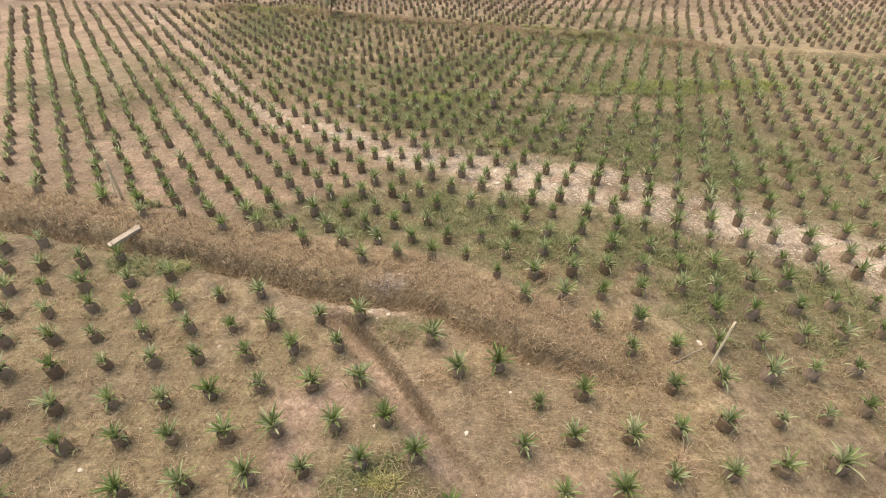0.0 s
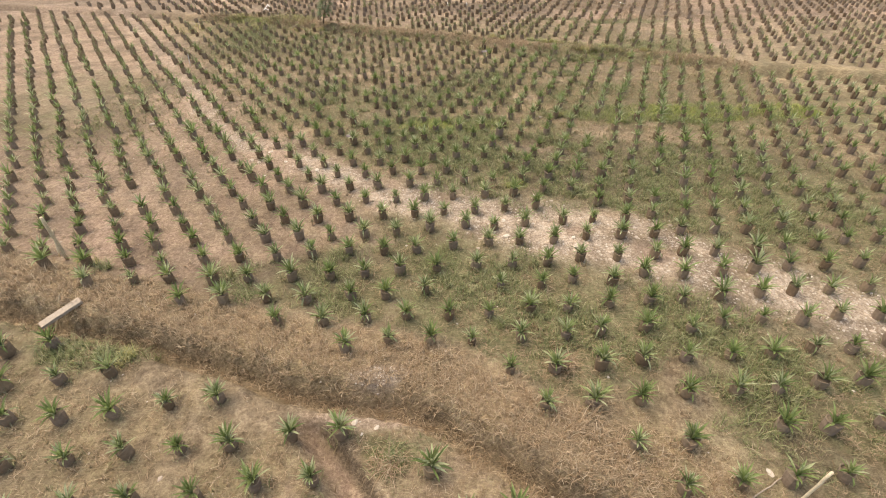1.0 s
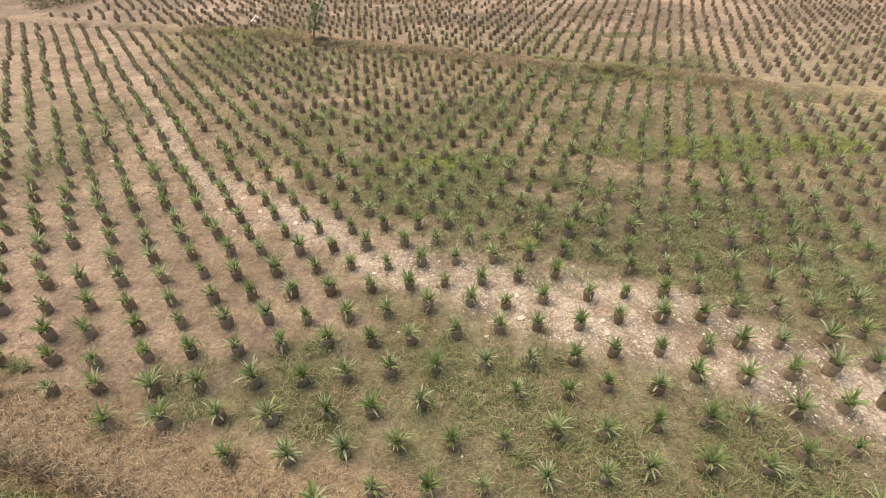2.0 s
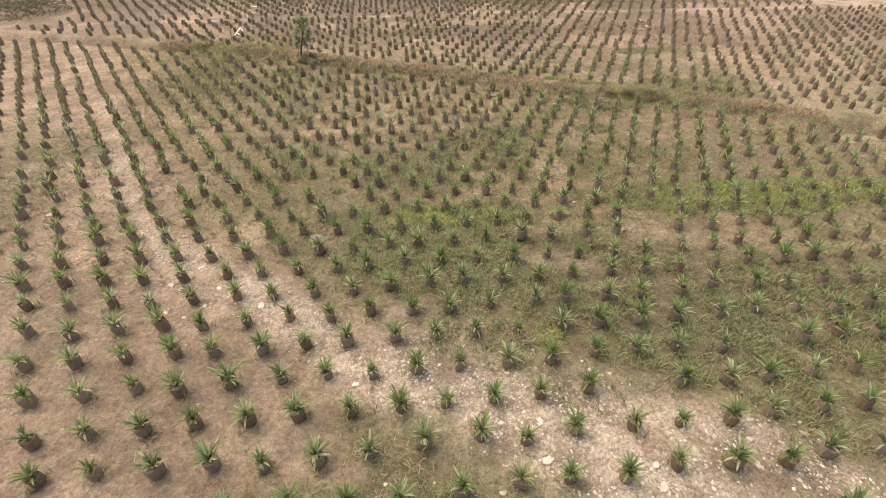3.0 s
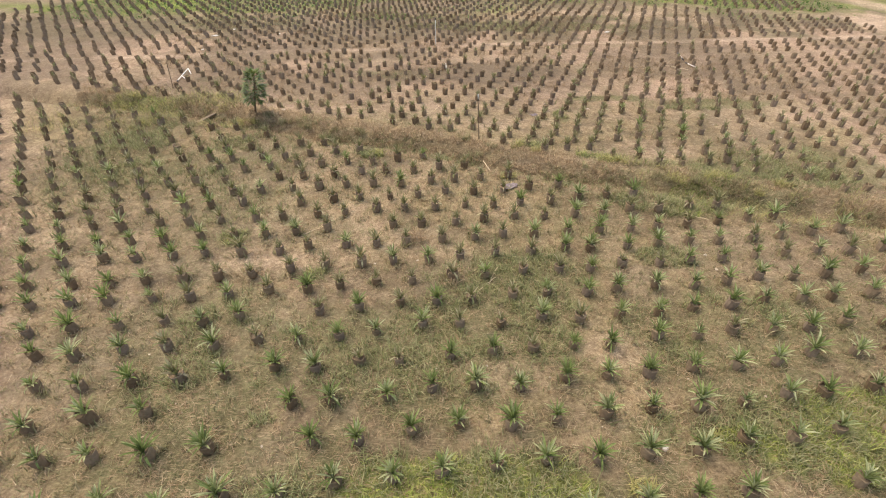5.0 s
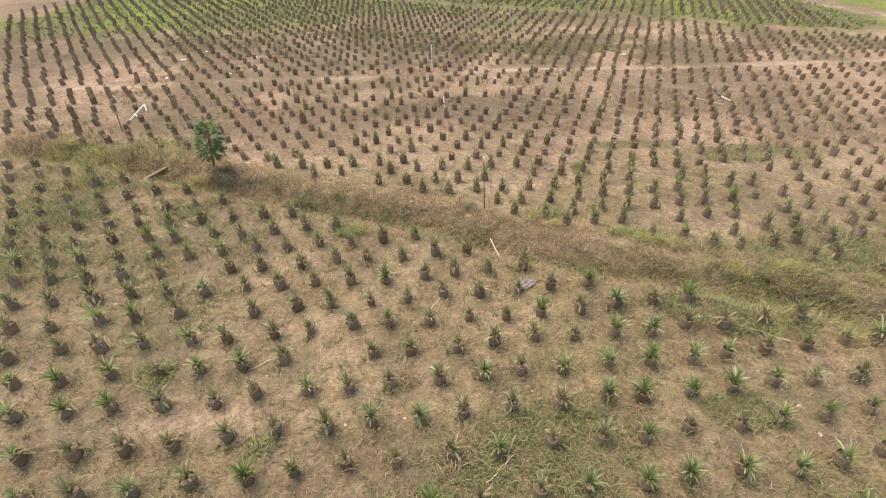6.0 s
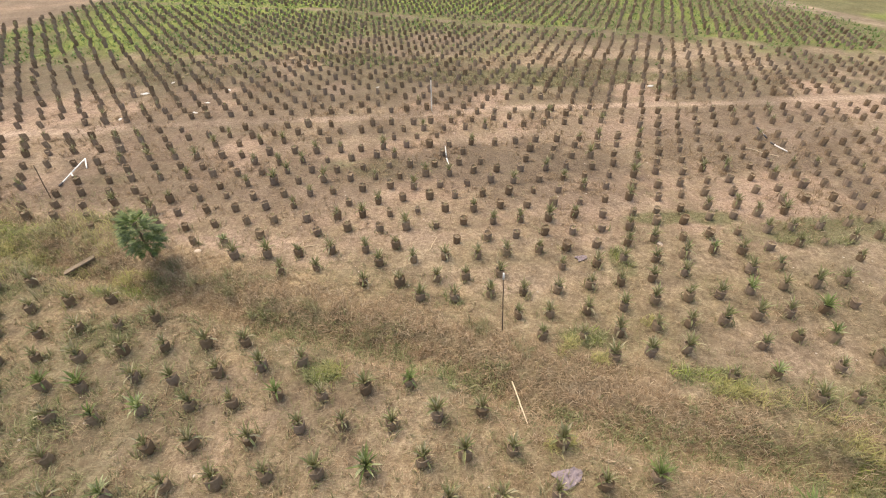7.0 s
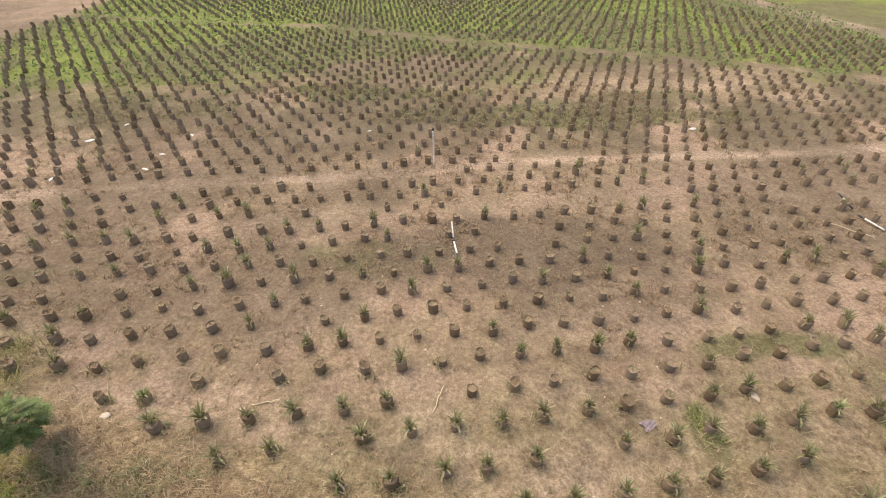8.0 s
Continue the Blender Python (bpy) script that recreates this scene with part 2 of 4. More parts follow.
    path = np.maximum(path, 0.32 * ramp(0.6 * n + 0.4 * n2, 0.44, 0.6) * ramp(y, 21, 25) * (1 - ramp(y, 36, 37)) * (1 - ramp(d2, -1.0, -0.3) * (1 - ramp(d2, 1.0, 1.8))))
    pink = blobs(x, y, PINK)
    path, green = np.maximum(path, 0.6 * pink), green * (1 - 0.8 * pink)
    road = np.abs(x - np.interp(y, [48, 56, 62, 66, 70, 75, 81, 120], [39, 37.5, 36.5, 35.0, 33.6, 32.2, 31.2, 32]) - 0.6 * (n - 0.5))
    path = np.maximum(path, (1 - ramp(road, 1.0, 1.9)) * ramp(y, 50, 56))
    path = np.maximum(path, 1 - ramp(np.hypot((x - 34) / 3.5, (y - 52) / 4) + n - 0.5, 0.6, 1.1))
    path = np.maximum(path, 0.9 * flat)
    path = np.maximum(path, 0.8 * channel * (1 - ramp(y, 5.3, 5.9)) * (0.75 + 0.5 * n3))
    path = np.maximum(path, 0.75 * (1 - ramp(np.hypot((x - 8.3) / 0.9, (y - 28.1) / 0.28), 0.6, 1.1)))
    green = green * (1 - 0.8 * ramp(-side_off(x, y), -0.5, -0.3))
    red = np.maximum(ramp(n2 + 0.4 * (n - 0.5), 0.45, 0.65), 0.85 * ramp(y, 34.5, 37.5) * (1 - ramp(y, 50, 56)))
    red = np.maximum(red, 0.9 * bare)
    edge = ramp(-x, 30, 32) * ramp(y, 56, 62)
    red, green, dark = np.maximum(red, edge), green * (1 - 0.9 * edge), np.maximum(dark, 0.45 * edge * n * 2)
    return gravel, green, straw, np.clip(dark, 0, 1), path, red


# ---- materials ----
def material(name, rough=0.85, metal=0.0, spec=0.3):
    m = bpy.data.materials.new(name)
    m.use_nodes = True
    b = m.node_tree.nodes["Principled BSDF"]
    b.inputs["Roughness"].default_value, b.inputs["Metallic"].default_value = rough, metal
    b.inputs["Specular IOR Level"].default_value = spec
    return m, m.node_tree, b


def node(tree, kind, **values):
    n = tree.nodes.new(kind)
    for key, value in values.items():
        n.inputs[key].default_value = value
    return n


def noise_of(tree, scale, detail=4.0, rough=0.6):
    co = tree.nodes.new("ShaderNodeTexCoord")
    n = node(tree, "ShaderNodeTexNoise", Scale=scale, Detail=detail, Roughness=rough)
    tree.links.new(co.outputs["Object"], n.inputs["Vector"])
    return n.outputs["Fac"]


def mix(tree, fac, a, b, blend="MIX"):
    n = tree.nodes.new("ShaderNodeMix")
    n.data_type, n.blend_type = "RGBA", blend
    for slot, value in ((0, fac), (6, a), (7, b)):
        if hasattr(value, "is_linked"):
            tree.links.new(value, n.inputs[slot])
        else:
            n.inputs[slot].default_value = (*value, 1) if slot else value
    return n.outputs[2]


def maths(tree, op, a, b=0.5, clamp=False):
    n = tree.nodes.new("ShaderNodeMath")
    n.operation, n.use_clamp = op, clamp
    for slot, value in ((0, a), (1, b)):
        if hasattr(value, "is_linked"):
            tree.links.new(value, n.inputs[slot])
        else:
            n.inputs[slot].default_value = value
    return n.outputs[0]


def stretch(tree, v, a, b):
    n = node(tree, "ShaderNodeMapRange", **{"From Min": a, "From Max": b})
    tree.links.new(v, n.inputs["Value"])
    return n.outputs["Result"]


def bump(tree, b, height, strength=0.5, distance=0.02):
    n = node(tree, "ShaderNodeBump", Strength=strength, Distance=distance)
    tree.links.new(height, n.inputs["Height"])
    tree.links.new(n.outputs["Normal"], b.inputs["Normal"])


def attribute(tree, name, out="Fac"):
    n = tree.nodes.new("ShaderNodeAttribute")
    n.attribute_name = name
    return n.outputs[out]


def fibre(tree, turn, seed, a, b):
    """Thin stalks lying one way: a noise drawn out along that direction."""
    co, map_node = tree.nodes.new("ShaderNodeTexCoord"), tree.nodes.new("ShaderNodeMapping")
    map_node.inputs["Rotation"].default_value = (0, 0, turn)
    map_node.inputs["Location"].default_value = (seed, seed, 0)
    map_node.inputs["Scale"].default_value = (7.0, 46.0, 1.0)
    n = node(tree, "ShaderNodeTexNoise", Scale=1.0, Detail=2.0, Roughness=0.5, Distortion=0.6)
    tree.links.new(co.outputs["Object"], map_node.inputs["Vector"])
    tree.links.new(map_node.outputs["Vector"], n.inputs["Vector"])
    return stretch(tree, n.outputs["Fac"], a, b)


def soil_material():
    m, t, b = material("dry_field_soil", 0.95, spec=0.12)
    fine, mid, wide = noise_of(t, 22, 6, 0.75), noise_of(t, 3.4, 6, 0.7), noise_of(t, 0.7, 4)
    one, two = attribute(t, "cover_one", "Color"), attribute(t, "cover_two", "Color")
    def parts(c):
        s = t.nodes.new("ShaderNodeSeparateColor")
        t.links.new(c, s.inputs[0])
        return s.outputs
    gravel, green, straw = parts(one)
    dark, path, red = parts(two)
    c = mix(t, stretch(t, mid, 0.3, 0.7), SOIL_A, SOIL_B)
    c = mix(t, maths(t, "MULTIPLY", red, 0.75), c, SOIL_RED)
    c = mix(t, maths(t, "MULTIPLY", straw, stretch(t, fine, 0.25, 0.6), True), c, mix(t, stretch(t, mid, 0.3, 0.7), STRAW_A, STRAW_B))
    c = mix(t, stretch(t, maths(t, "ADD", maths(t, "MULTIPLY", green, 1.5), maths(t, "ADD", fine, mid)), 1.0, 2.0), c, mix(t, attribute(t, "cover_one", "Alpha"), WEED_A, WEED_B))
    c = mix(t, maths(t, "MULTIPLY", path, 0.85), c, mix(t, fine, DUST_A, DUST_B))
    vor = node(t, "ShaderNodeTexVoronoi", Scale=16.0)
    co = t.nodes.new("ShaderNodeTexCoord")
    t.links.new(co.outputs["Object"], vor.inputs["Vector"])
    stone = mix(t, vor.outputs["Color"], GRAVEL_A, GRAVEL_B)
    c = mix(t, maths(t, "MULTIPLY", gravel, stretch(t, fine, 0.2, 0.55), True), c, stone)
    c = mix(t, maths(t, "MULTIPLY", dark, 0.8), c, DAMP_AND_SHADE)
    c = mix(t, 0.75, c, mix(t, stretch(t, fine, 0.33, 0.67), (0.48, 0.45, 0.42), (1.52, 1.52, 1.52)), "MULTIPLY")
    grit = noise_of(t, 75, 3, 0.6)
    c = mix(t, 0.45, c, mix(t, stretch(t, grit, 0.35, 0.65), (0.55, 0.53, 0.5), (1.45, 1.45, 1.45)), "MULTIPLY")
    clod = noise_of(t, 9, 5, 0.7)
    c = mix(t, 0.65, c, mix(t, stretch(t, clod, 0.36, 0.64), (0.62, 0.58, 0.54), (1.34, 1.34, 1.34)), "MULTIPLY")
    lying = maths(t, "MULTIPLY", straw, maths(t, "SUBTRACT", 1.0, path), True)
    for turn, seed in ((0.4, 0.0), (1.5, 7.0), (2.5, 13.0)):
        c = mix(t, maths(t, "MULTIPLY", maths(t, "MULTIPLY", lying, 0.75, True), fibre(t, turn, seed, 0.60, 0.70)), c, STALK)
        c = mix(t, maths(t, "MULTIPLY", maths(t, "MULTIPLY", lying, 0.45, True), fibre(t, turn + 0.7, seed + 3, 0.58, 0.68)), c, ROT)
    c = mix(t, 0.5, c, mix(t, stretch(t, mid, 0.36, 0.64), (0.68, 0.67, 0.66), (1.28, 1.27, 1.26)), "MULTIPLY")
    c = mix(t, 0.6, c, mix(t, stretch(t, wide, 0.34, 0.66), (0.74, 0.72, 0.70), (1.24, 1.25, 1.27)), "MULTIPLY")
    spots = noise_of(t, 5.5, 3, 0.55)
    c = mix(t, maths(t, "MULTIPLY", stretch(t, spots, 0.58, 0.66), 0.4), c, ROT)
    t.links.new(c, b.inputs["Base Color"])
    bump(t, b, maths(t, "ADD", fine, clod), 0.9, 0.06)
    return m


SOIL_A, SOIL_B, SOIL_RED = (0.186, 0.142, 0.094), (0.325, 0.254, 0.174), (0.345, 0.245, 0.190)
STRAW_A, STRAW_B = (0.232, 0.176, 0.092), (0.40, 0.322, 0.190)
WEED_A, WEED_B = (0.146, 0.138, 0.074), (0.165, 0.198, 0.054)
DUST_A, DUST_B = (0.34, 0.255, 0.19), (0.45, 0.35, 0.27)
GRAVEL_A, GRAVEL_B = (0.32, 0.25, 0.19), (0.50, 0.42, 0.335)
# Dark damp soil, and the shade painted into the ditches and furrow.
DAMP_AND_SHADE = (0.125, 0.098, 0.071)
STALK, ROT = (0.43, 0.325, 0.215), (0.135, 0.092, 0.055)


def tinted(name, colours, rough, spec=0.3, by="island", grain=30.0, relief=0.3, back=0.0):
    """A material whose colour varies from piece to piece, from thing to thing and along a grain."""
    m, t, b = material(name, rough, spec=spec)
    info = t.nodes.new("ShaderNodeObjectInfo")
    geo = t.nodes.new("ShaderNodeNewGeometry")
    tone = attribute(t, "tone")
    r = maths(t, "FRACT", maths(t, "ADD", maths(t, "ADD", maths(t, "MULTIPLY", info.outputs["Random"], 0.9), tone), maths(t, "MULTIPLY", geo.outputs["Random Per Island"], 0.6 if by == "thing" else 1.0)))
    ramp_node = t.nodes.new("ShaderNodeValToRGB")
    e = ramp_node.color_ramp.elements
    while len(e) < len(colours):
        e.new(0.5)
    for i, col in enumerate(colours):
        e[i].position, e[i].color = i / (len(colours) - 1), (*col, 1)
    t.links.new(r, ramp_node.inputs[0])
    n = noise_of(t, grain, 3)
    c = mix(t, 0.5, ramp_node.outputs["Color"], mix(t, stretch(t, n, 0.3, 0.7), (0.6, 0.6, 0.6), (1.35, 1.35, 1.35)), "MULTIPLY")
    t.links.new(c, b.inputs["Base Color"])
    bump(t, b, n, relief, 0.01)
    if back:
        thin = t.nodes.new("ShaderNodeBsdfTranslucent")
        both = t.nodes.new("ShaderNodeMixShader")
        both.inputs[0].default_value = back
        t.links.new(c, thin.inputs["Color"])
        t.links.new(b.outputs[0], both.inputs[1])
        t.links.new(thin.outputs[0], both.inputs[2])
        t.links.new(both.outputs[0], t.nodes["Material Output"].inputs["Surface"])
    return m


SOIL = soil_material()
LEAF = tinted("palm_leaf", [(0.135, 0.168, 0.058), (0.19, 0.238, 0.080), (0.245, 0.298, 0.106), (0.45, 0.46, 0.27), (0.162, 0.194, 0.073)], 0.5, 0.35, "thing", 18, 0.1, 0.4)
LEAF_DULL = tinted("dull_palm_leaf", [(0.185, 0.188, 0.084), (0.245, 0.242, 0.112), (0.205, 0.218, 0.096), (0.44, 0.39, 0.25), (0.30, 0.25, 0.15), (0.225, 0.213, 0.10)], 0.6, 0.25, "island", 18, 0.1, 0.3)
LEAF_DRY = tinted("withered_palm_leaf", [(0.22, 0.15, 0.09), (0.33, 0.24, 0.15), (0.14, 0.10, 0.06)], 0.8, 0.2, "island", 18, 0.2, 0.2)
BAG = tinted("dusty_black_plastic", [(0.165, 0.112, 0.068), (0.20, 0.14, 0.090), (0.25, 0.182, 0.122), (0.22, 0.162, 0.12), (0.255, 0.184, 0.115)], 0.8, 0.15, "thing", 14, 0.5)
BAG_SOIL = tinted("bag_soil", [(0.135, 0.10, 0.067), (0.19, 0.143, 0.097), (0.265, 0.205, 0.14)], 0.95, 0.1, "thing", 40, 0.8)
STRAW = tinted("dry_grass_blade", [(0.215, 0.142, 0.080), (0.31, 0.215, 0.13), (0.42, 0.315, 0.205), (0.26, 0.175, 0.105), (0.52, 0.415, 0.285)], 0.8, 0.2, "island", 10, 0.0, 0.2)
OLIVE = tinted("olive_grass_blade", [(0.182, 0.172, 0.082), (0.245, 0.222, 0.115), (0.34, 0.29, 0.175), (0.155, 0.162, 0.072), (0.285, 0.22, 0.128)], 0.7, 0.2, "island", 10, 0.0, 0.3)
FRESH_GRASS = tinted("fresh_grass_blade", [(0.165, 0.215, 0.045), (0.235, 0.285, 0.06), (0.31, 0.34, 0.085), (0.40, 0.395, 0.13), (0.18, 0.235, 0.055)], 0.65, 0.3, "island", 10, 0.0, 0.3)
FAR_GREEN = tinted("far_green_grass_blade", [(0.095, 0.155, 0.048), (0.13, 0.20, 0.058), (0.175, 0.25, 0.08), (0.25, 0.30, 0.115)], 0.65, 0.3, "island", 10, 0.0, 0.3)
GRASS = tinted("green_grass_blade", [(0.105, 0.124, 0.050), (0.172, 0.188, 0.074), (0.235, 0.24, 0.102), (0.36, 0.335, 0.185), (0.122, 0.144, 0.060)], 0.65, 0.3, "island", 10, 0.0, 0.3)
YELLOW_GRASS = tinted("yellow_grass_blade", [(0.28, 0.262, 0.09), (0.36, 0.325, 0.125), (0.43, 0.38, 0.17), (0.24, 0.24, 0.082)], 0.65, 0.25, "island", 10, 0.0, 0.3)
STONE = tinted("pale_stone", [(0.42, 0.345, 0.27), (0.52, 0.445, 0.36), (0.36, 0.285, 0.22), (0.60, 0.53, 0.45)], 0.85, 0.2, "island", 25, 0.4)


# ---- ground ----
def steps(*pieces):
    out = []
    for a, b, n in pieces:
        out.extend(np.linspace(a, b, n, endpoint=False))
    return np.array(out + [pieces[-1][1]])


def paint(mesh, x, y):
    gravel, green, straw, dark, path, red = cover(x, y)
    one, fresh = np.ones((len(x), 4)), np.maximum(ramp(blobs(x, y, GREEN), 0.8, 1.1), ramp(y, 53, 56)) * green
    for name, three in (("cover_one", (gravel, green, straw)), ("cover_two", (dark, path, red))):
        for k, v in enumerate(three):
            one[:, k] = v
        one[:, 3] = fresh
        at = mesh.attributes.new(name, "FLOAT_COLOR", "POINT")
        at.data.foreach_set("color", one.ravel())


def mesh_of(name, verts, tris, smooth=False, mats=(), index=None, tone=None):
    """A mesh from arrays of vertices and triangles."""
    me = bpy.data.meshes.new(name)
    me.vertices.add(len(verts))
    me.vertices.foreach_set("co", np.asarray(verts, np.float32).ravel())
    k = np.asarray(tris).shape[1]
    me.loops.add(len(tris) * k)
    me.loops.foreach_set("vertex_index", np.asarray(tris, np.int32).ravel())
    me.polygons.add(len(tris))
    me.polygons.foreach_set("loop_start", np.arange(0, len(tris) * k, k, dtype=np.int32))
    me.polygons.foreach_set("loop_total", np.full(len(tris), k, np.int32))
    me.polygons.foreach_set("use_smooth", np.full(len(tris), smooth))
    if index is not None:
        me.polygons.foreach_set("material_index", np.asarray(index, np.int32))
    for m in mats:
        me.materials.append(m)
    if tone is not None:
        me.attributes.new("tone", "FLOAT", "POINT").data.foreach_set("value", np.asarray(tone, np.float32))
    me.update()
    me.validate()
    return me


def build_ground():
    gx = steps((-3000, -300, 4), (-300, -60, 8), (-60, -32, 30), (-32, -15, 60), (-15, -3, 100), (-3, 1.2, 80), (1.2, 15, 115), (15, 36, 75), (36, 60, 24), (60, 300, 8), (300, 3000, 4))
    gy = steps((-3000, -300, 4), (-300, -30, 8), (-30, 1, 20), (1, 12, 120), (12, 30, 135), (30, 37, 70), (37, 52, 90), (52, 90, 80), (90, 140, 20), (140, 400, 8), (400, 3000, 5))
    xx, yy = np.meshgrid(gx, gy)
    x, y = xx.ravel(), yy.ravel()
    i = np.arange(len(gx) * len(gy)).reshape(len(gy), len(gx))
    quads = np.stack([i[:-1, :-1], i[:-1, 1:], i[1:, 1:], i[1:, :-1]], -1).reshape(-1, 4)
    me = mesh_of("ground", np.column_stack([x, y, ground_z(x, y)]), quads, True, [SOIL])
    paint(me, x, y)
    tagged(new("ground", me), "dry tan nursery field soil with weeds, straw, gravel and ditches", "ground", kind="structure")


build_ground()


# ---- pieces of plants and bags ----
def leaf(az, rise, length, width, droop, stations, fold=0.35):
    """A strap leaf, folded along its rib and arching outwards."""
    v, f = [], []
    out, side = Vector((math.cos(az), math.sin(az), 0)), Vector((-math.sin(az), math.cos(az), 0))
    p, ang = Vector((0, 0, 0)) + out * 0.012, rise
    for k in range(stations + 1):
        u = k / stations
        w = width * (0.45 + 1.5 * u) * (1 - u ** 2.2) if u < 1 else 0
        along = out * math.cos(ang) + Vector((0, 0, 1)) * math.sin(ang)
        up = -out * math.sin(ang) + Vector((0, 0, 1)) * math.cos(ang)
        if k < stations:
            v += [p + side * w / 2 + up * w * fold, p.copy(), p - side * w / 2 + up * w * fold]
        else:
            v.append(p.copy())
        p = p + along * (length / stations)
        ang -= droop / stations
    for k in range(stations - 1):
        a = 3 * k
        f += [(a, a + 3, a + 1), (a + 1, a + 3, a + 4), (a + 1, a + 4, a + 2), (a + 2, a + 4, a + 5)]
    a = 3 * (stations - 1)
    f += [(a, a + 3, a + 1), (a + 1, a + 3, a + 2)]
    return v, f


def crown(rng, count, size, stations=4, narrow=1.0, sparse=False, skirt=0, ragged=12, fan=42):
    """Leaves rising from one heart, with a skirt of old ones hanging over the bag."""
    v, f = [], []
    for k in range(skirt):
        lv, lf = leaf(rng.uniform(0, 6.28), radians(rng.uniform(5, 35)), size * rng.uniform(0.7, 1.05), size * 0.12 * narrow, radians(rng.uniform(85, 130)), stations)
        base = len(v)
        v += lv
        f += [tuple(i + base for i in t) for t in lf]
    for k in range(count):
        u = k / max(count - 1, 1)
        rise = radians(86 - fan * u + rng.uniform(-ragged, ragged))
        if sparse:
            rise = radians(rng.uniform(35, 85))
        length = size * (0.62 + 0.5 * math.sin(math.pi * (0.25 + 0.6 * u))) * rng.uniform(0.8, 1.15)
        lv, lf = leaf(k * 2.4 + rng.uniform(-0.35, 0.35), rise, length, size * 0.115 * narrow * rng.uniform(0.8, 1.2), radians(rng.uniform(20, 65) * (0.45 + 0.6 * u)), stations)
        base = len(v)
        v += lv
        f += [tuple(i + base for i in t) for t in lf]
    return np.array([tuple(p) for p in v]), np.array(f)


def bag_shape(rng, sides, radius=0.114, height=0.27):
    """A filled plastic bag: a bulging, creased wall with a rolled rim. Returns the bag and its soil."""
    rings = [(0.76, 0.0), (0.90, 0.05), (0.99, 0.45), (0.98, 0.86), (1.05, 1.0), (1.0, 1.03), (0.91, 1.0), (0.87, 0.80)] if sides > 8 else [(0.92, 0.0), (1.03, 0.5), (1.0, 1.0), (0.87, 0.76)]
    v, f = [], []
    squash, spin, sway = rng.uniform(0.9, 1.1), rng.uniform(0, 6.28), (rng.uniform(-0.03, 0.03), rng.uniform(-0.03, 0.03))
    dents = [rng.uniform(-0.08, 0.07) for _ in range(sides)]
    lift = [rng.uniform(-0.035, 0.03) for _ in range(sides)]
    for n, (r, h) in enumerate(rings):
        for k in range(sides):
            a = spin + 2 * math.pi * k / sides
            q = radius * r * (1 + dents[k] * (0.4 + h) + rng.uniform(-0.015, 0.015))
            v.append((q * math.cos(a) * squash + sway[0] * h, q * math.sin(a) / squash + sway[1] * h, height * h + (lift[k] if h > 0.95 else 0)))
    for n in range(len(rings) - 1):
        for k in range(sides):
            a, b = n * sides + k, n * sides + (k + 1) % sides
            f += [(a, b, b + sides), (a, b + sides, a + sides)]
    s = [(x * 0.99, y * 0.99, z + 0.012) for x, y, z in v[-sides:]]
    middle = (sway[0], sway[1], height * 0.80)
    ring = [((x + middle[0]) / 2, (y + middle[1]) / 2, height * (0.79 + rng.uniform(-0.02, 0.04))) for x, y, z in s]
    sv = s + ring + [middle]
    sf = []
    for k in range(sides):
        j = (k + 1) % sides
        sf += [(k, j, sides + j), (k, sides + j, sides + k), (sides + k, sides + j, 2 * sides)]
    return (np.array(v), np.array(f)), (np.array(sv), np.array(sf)), (*sway, height * 0.84)


def tuft(rng, blades, length, spread, width):
    v, f = [], []
    for k in range(blades):
        az, lean = rng.uniform(0, 6.28), rng.uniform(0.15, spread)
        n = length * rng.uniform(0.5, 1.2)
        o = np.array([rng.uniform(-0.5, 0.5) * length * 0.5, rng.uniform(-0.5, 0.5) * length * 0.5, -0.01])
        d = np.array([math.cos(az) * math.sin(lean), math.sin(az) * math.sin(lean), math.cos(lean)])
        e = np.array([math.cos(az) * math.sin(lean + 0.7), math.sin(az) * math.sin(lean + 0.7), math.cos(lean + 0.7)])
        s = np.array([-math.sin(az), math.cos(az), 0]) * width * rng.uniform(0.7, 1.3)
        a = len(v)
        v += [o - s, o + s, o + d * n * 0.55 - s * 0.8, o + d * n * 0.55 + s * 0.8, o + d * n * 0.55 + e * n * 0.45]
        f += [(a, a + 1, a + 3), (a, a + 3, a + 2), (a + 2, a + 3, a + 4)]
    return np.array(v), np.array(f)


def slivers(rng, count, length, wide, flat):
    """Loose dry stalks: thin slivers lying over one another."""
    v, f = [], []
    for k in range(count):
        az, up = rng.uniform(0, 6.28), rng.uniform(0.02, flat)
        n = length * rng.uniform(0.45, 1.3)
        o = np.array([rng.gauss(0, 0.5) * length, rng.gauss(0, 0.5) * length, rng.uniform(0.0, 0.04)])
        d = np.array([math.cos(az) * math.cos(up), math.sin(az) * math.cos(up), math.sin(up)]) * n
        s = np.array([-math.sin(az), math.cos(az), 0.3]) * wide * rng.uniform(0.6, 1.3)
        a = len(v)
        v += [o - s, o + s, o + d]
        f += [(a, a + 1, a + 2)]
    return np.array(v), np.array(f)


def pebble(rng):
    v = [(1, 0, 0), (0.3, 0.9, 0.05), (-0.75, 0.6, 0), (-0.8, -0.55, 0.05), (0.35, -0.9, 0), (0.4, 0.2, 0.55), (-0.35, 0.05, 0.6)]
    v = np.array(v) * [[rng.uniform(0.7, 1.2) for _ in range(3)] for _ in v]
    f = [(0, 1, 5), (1, 6, 5), (1, 2, 6), (2, 3, 6), (3, 4, 6), (4, 5, 6), (4, 0, 5)]
    return v, np.array(f)


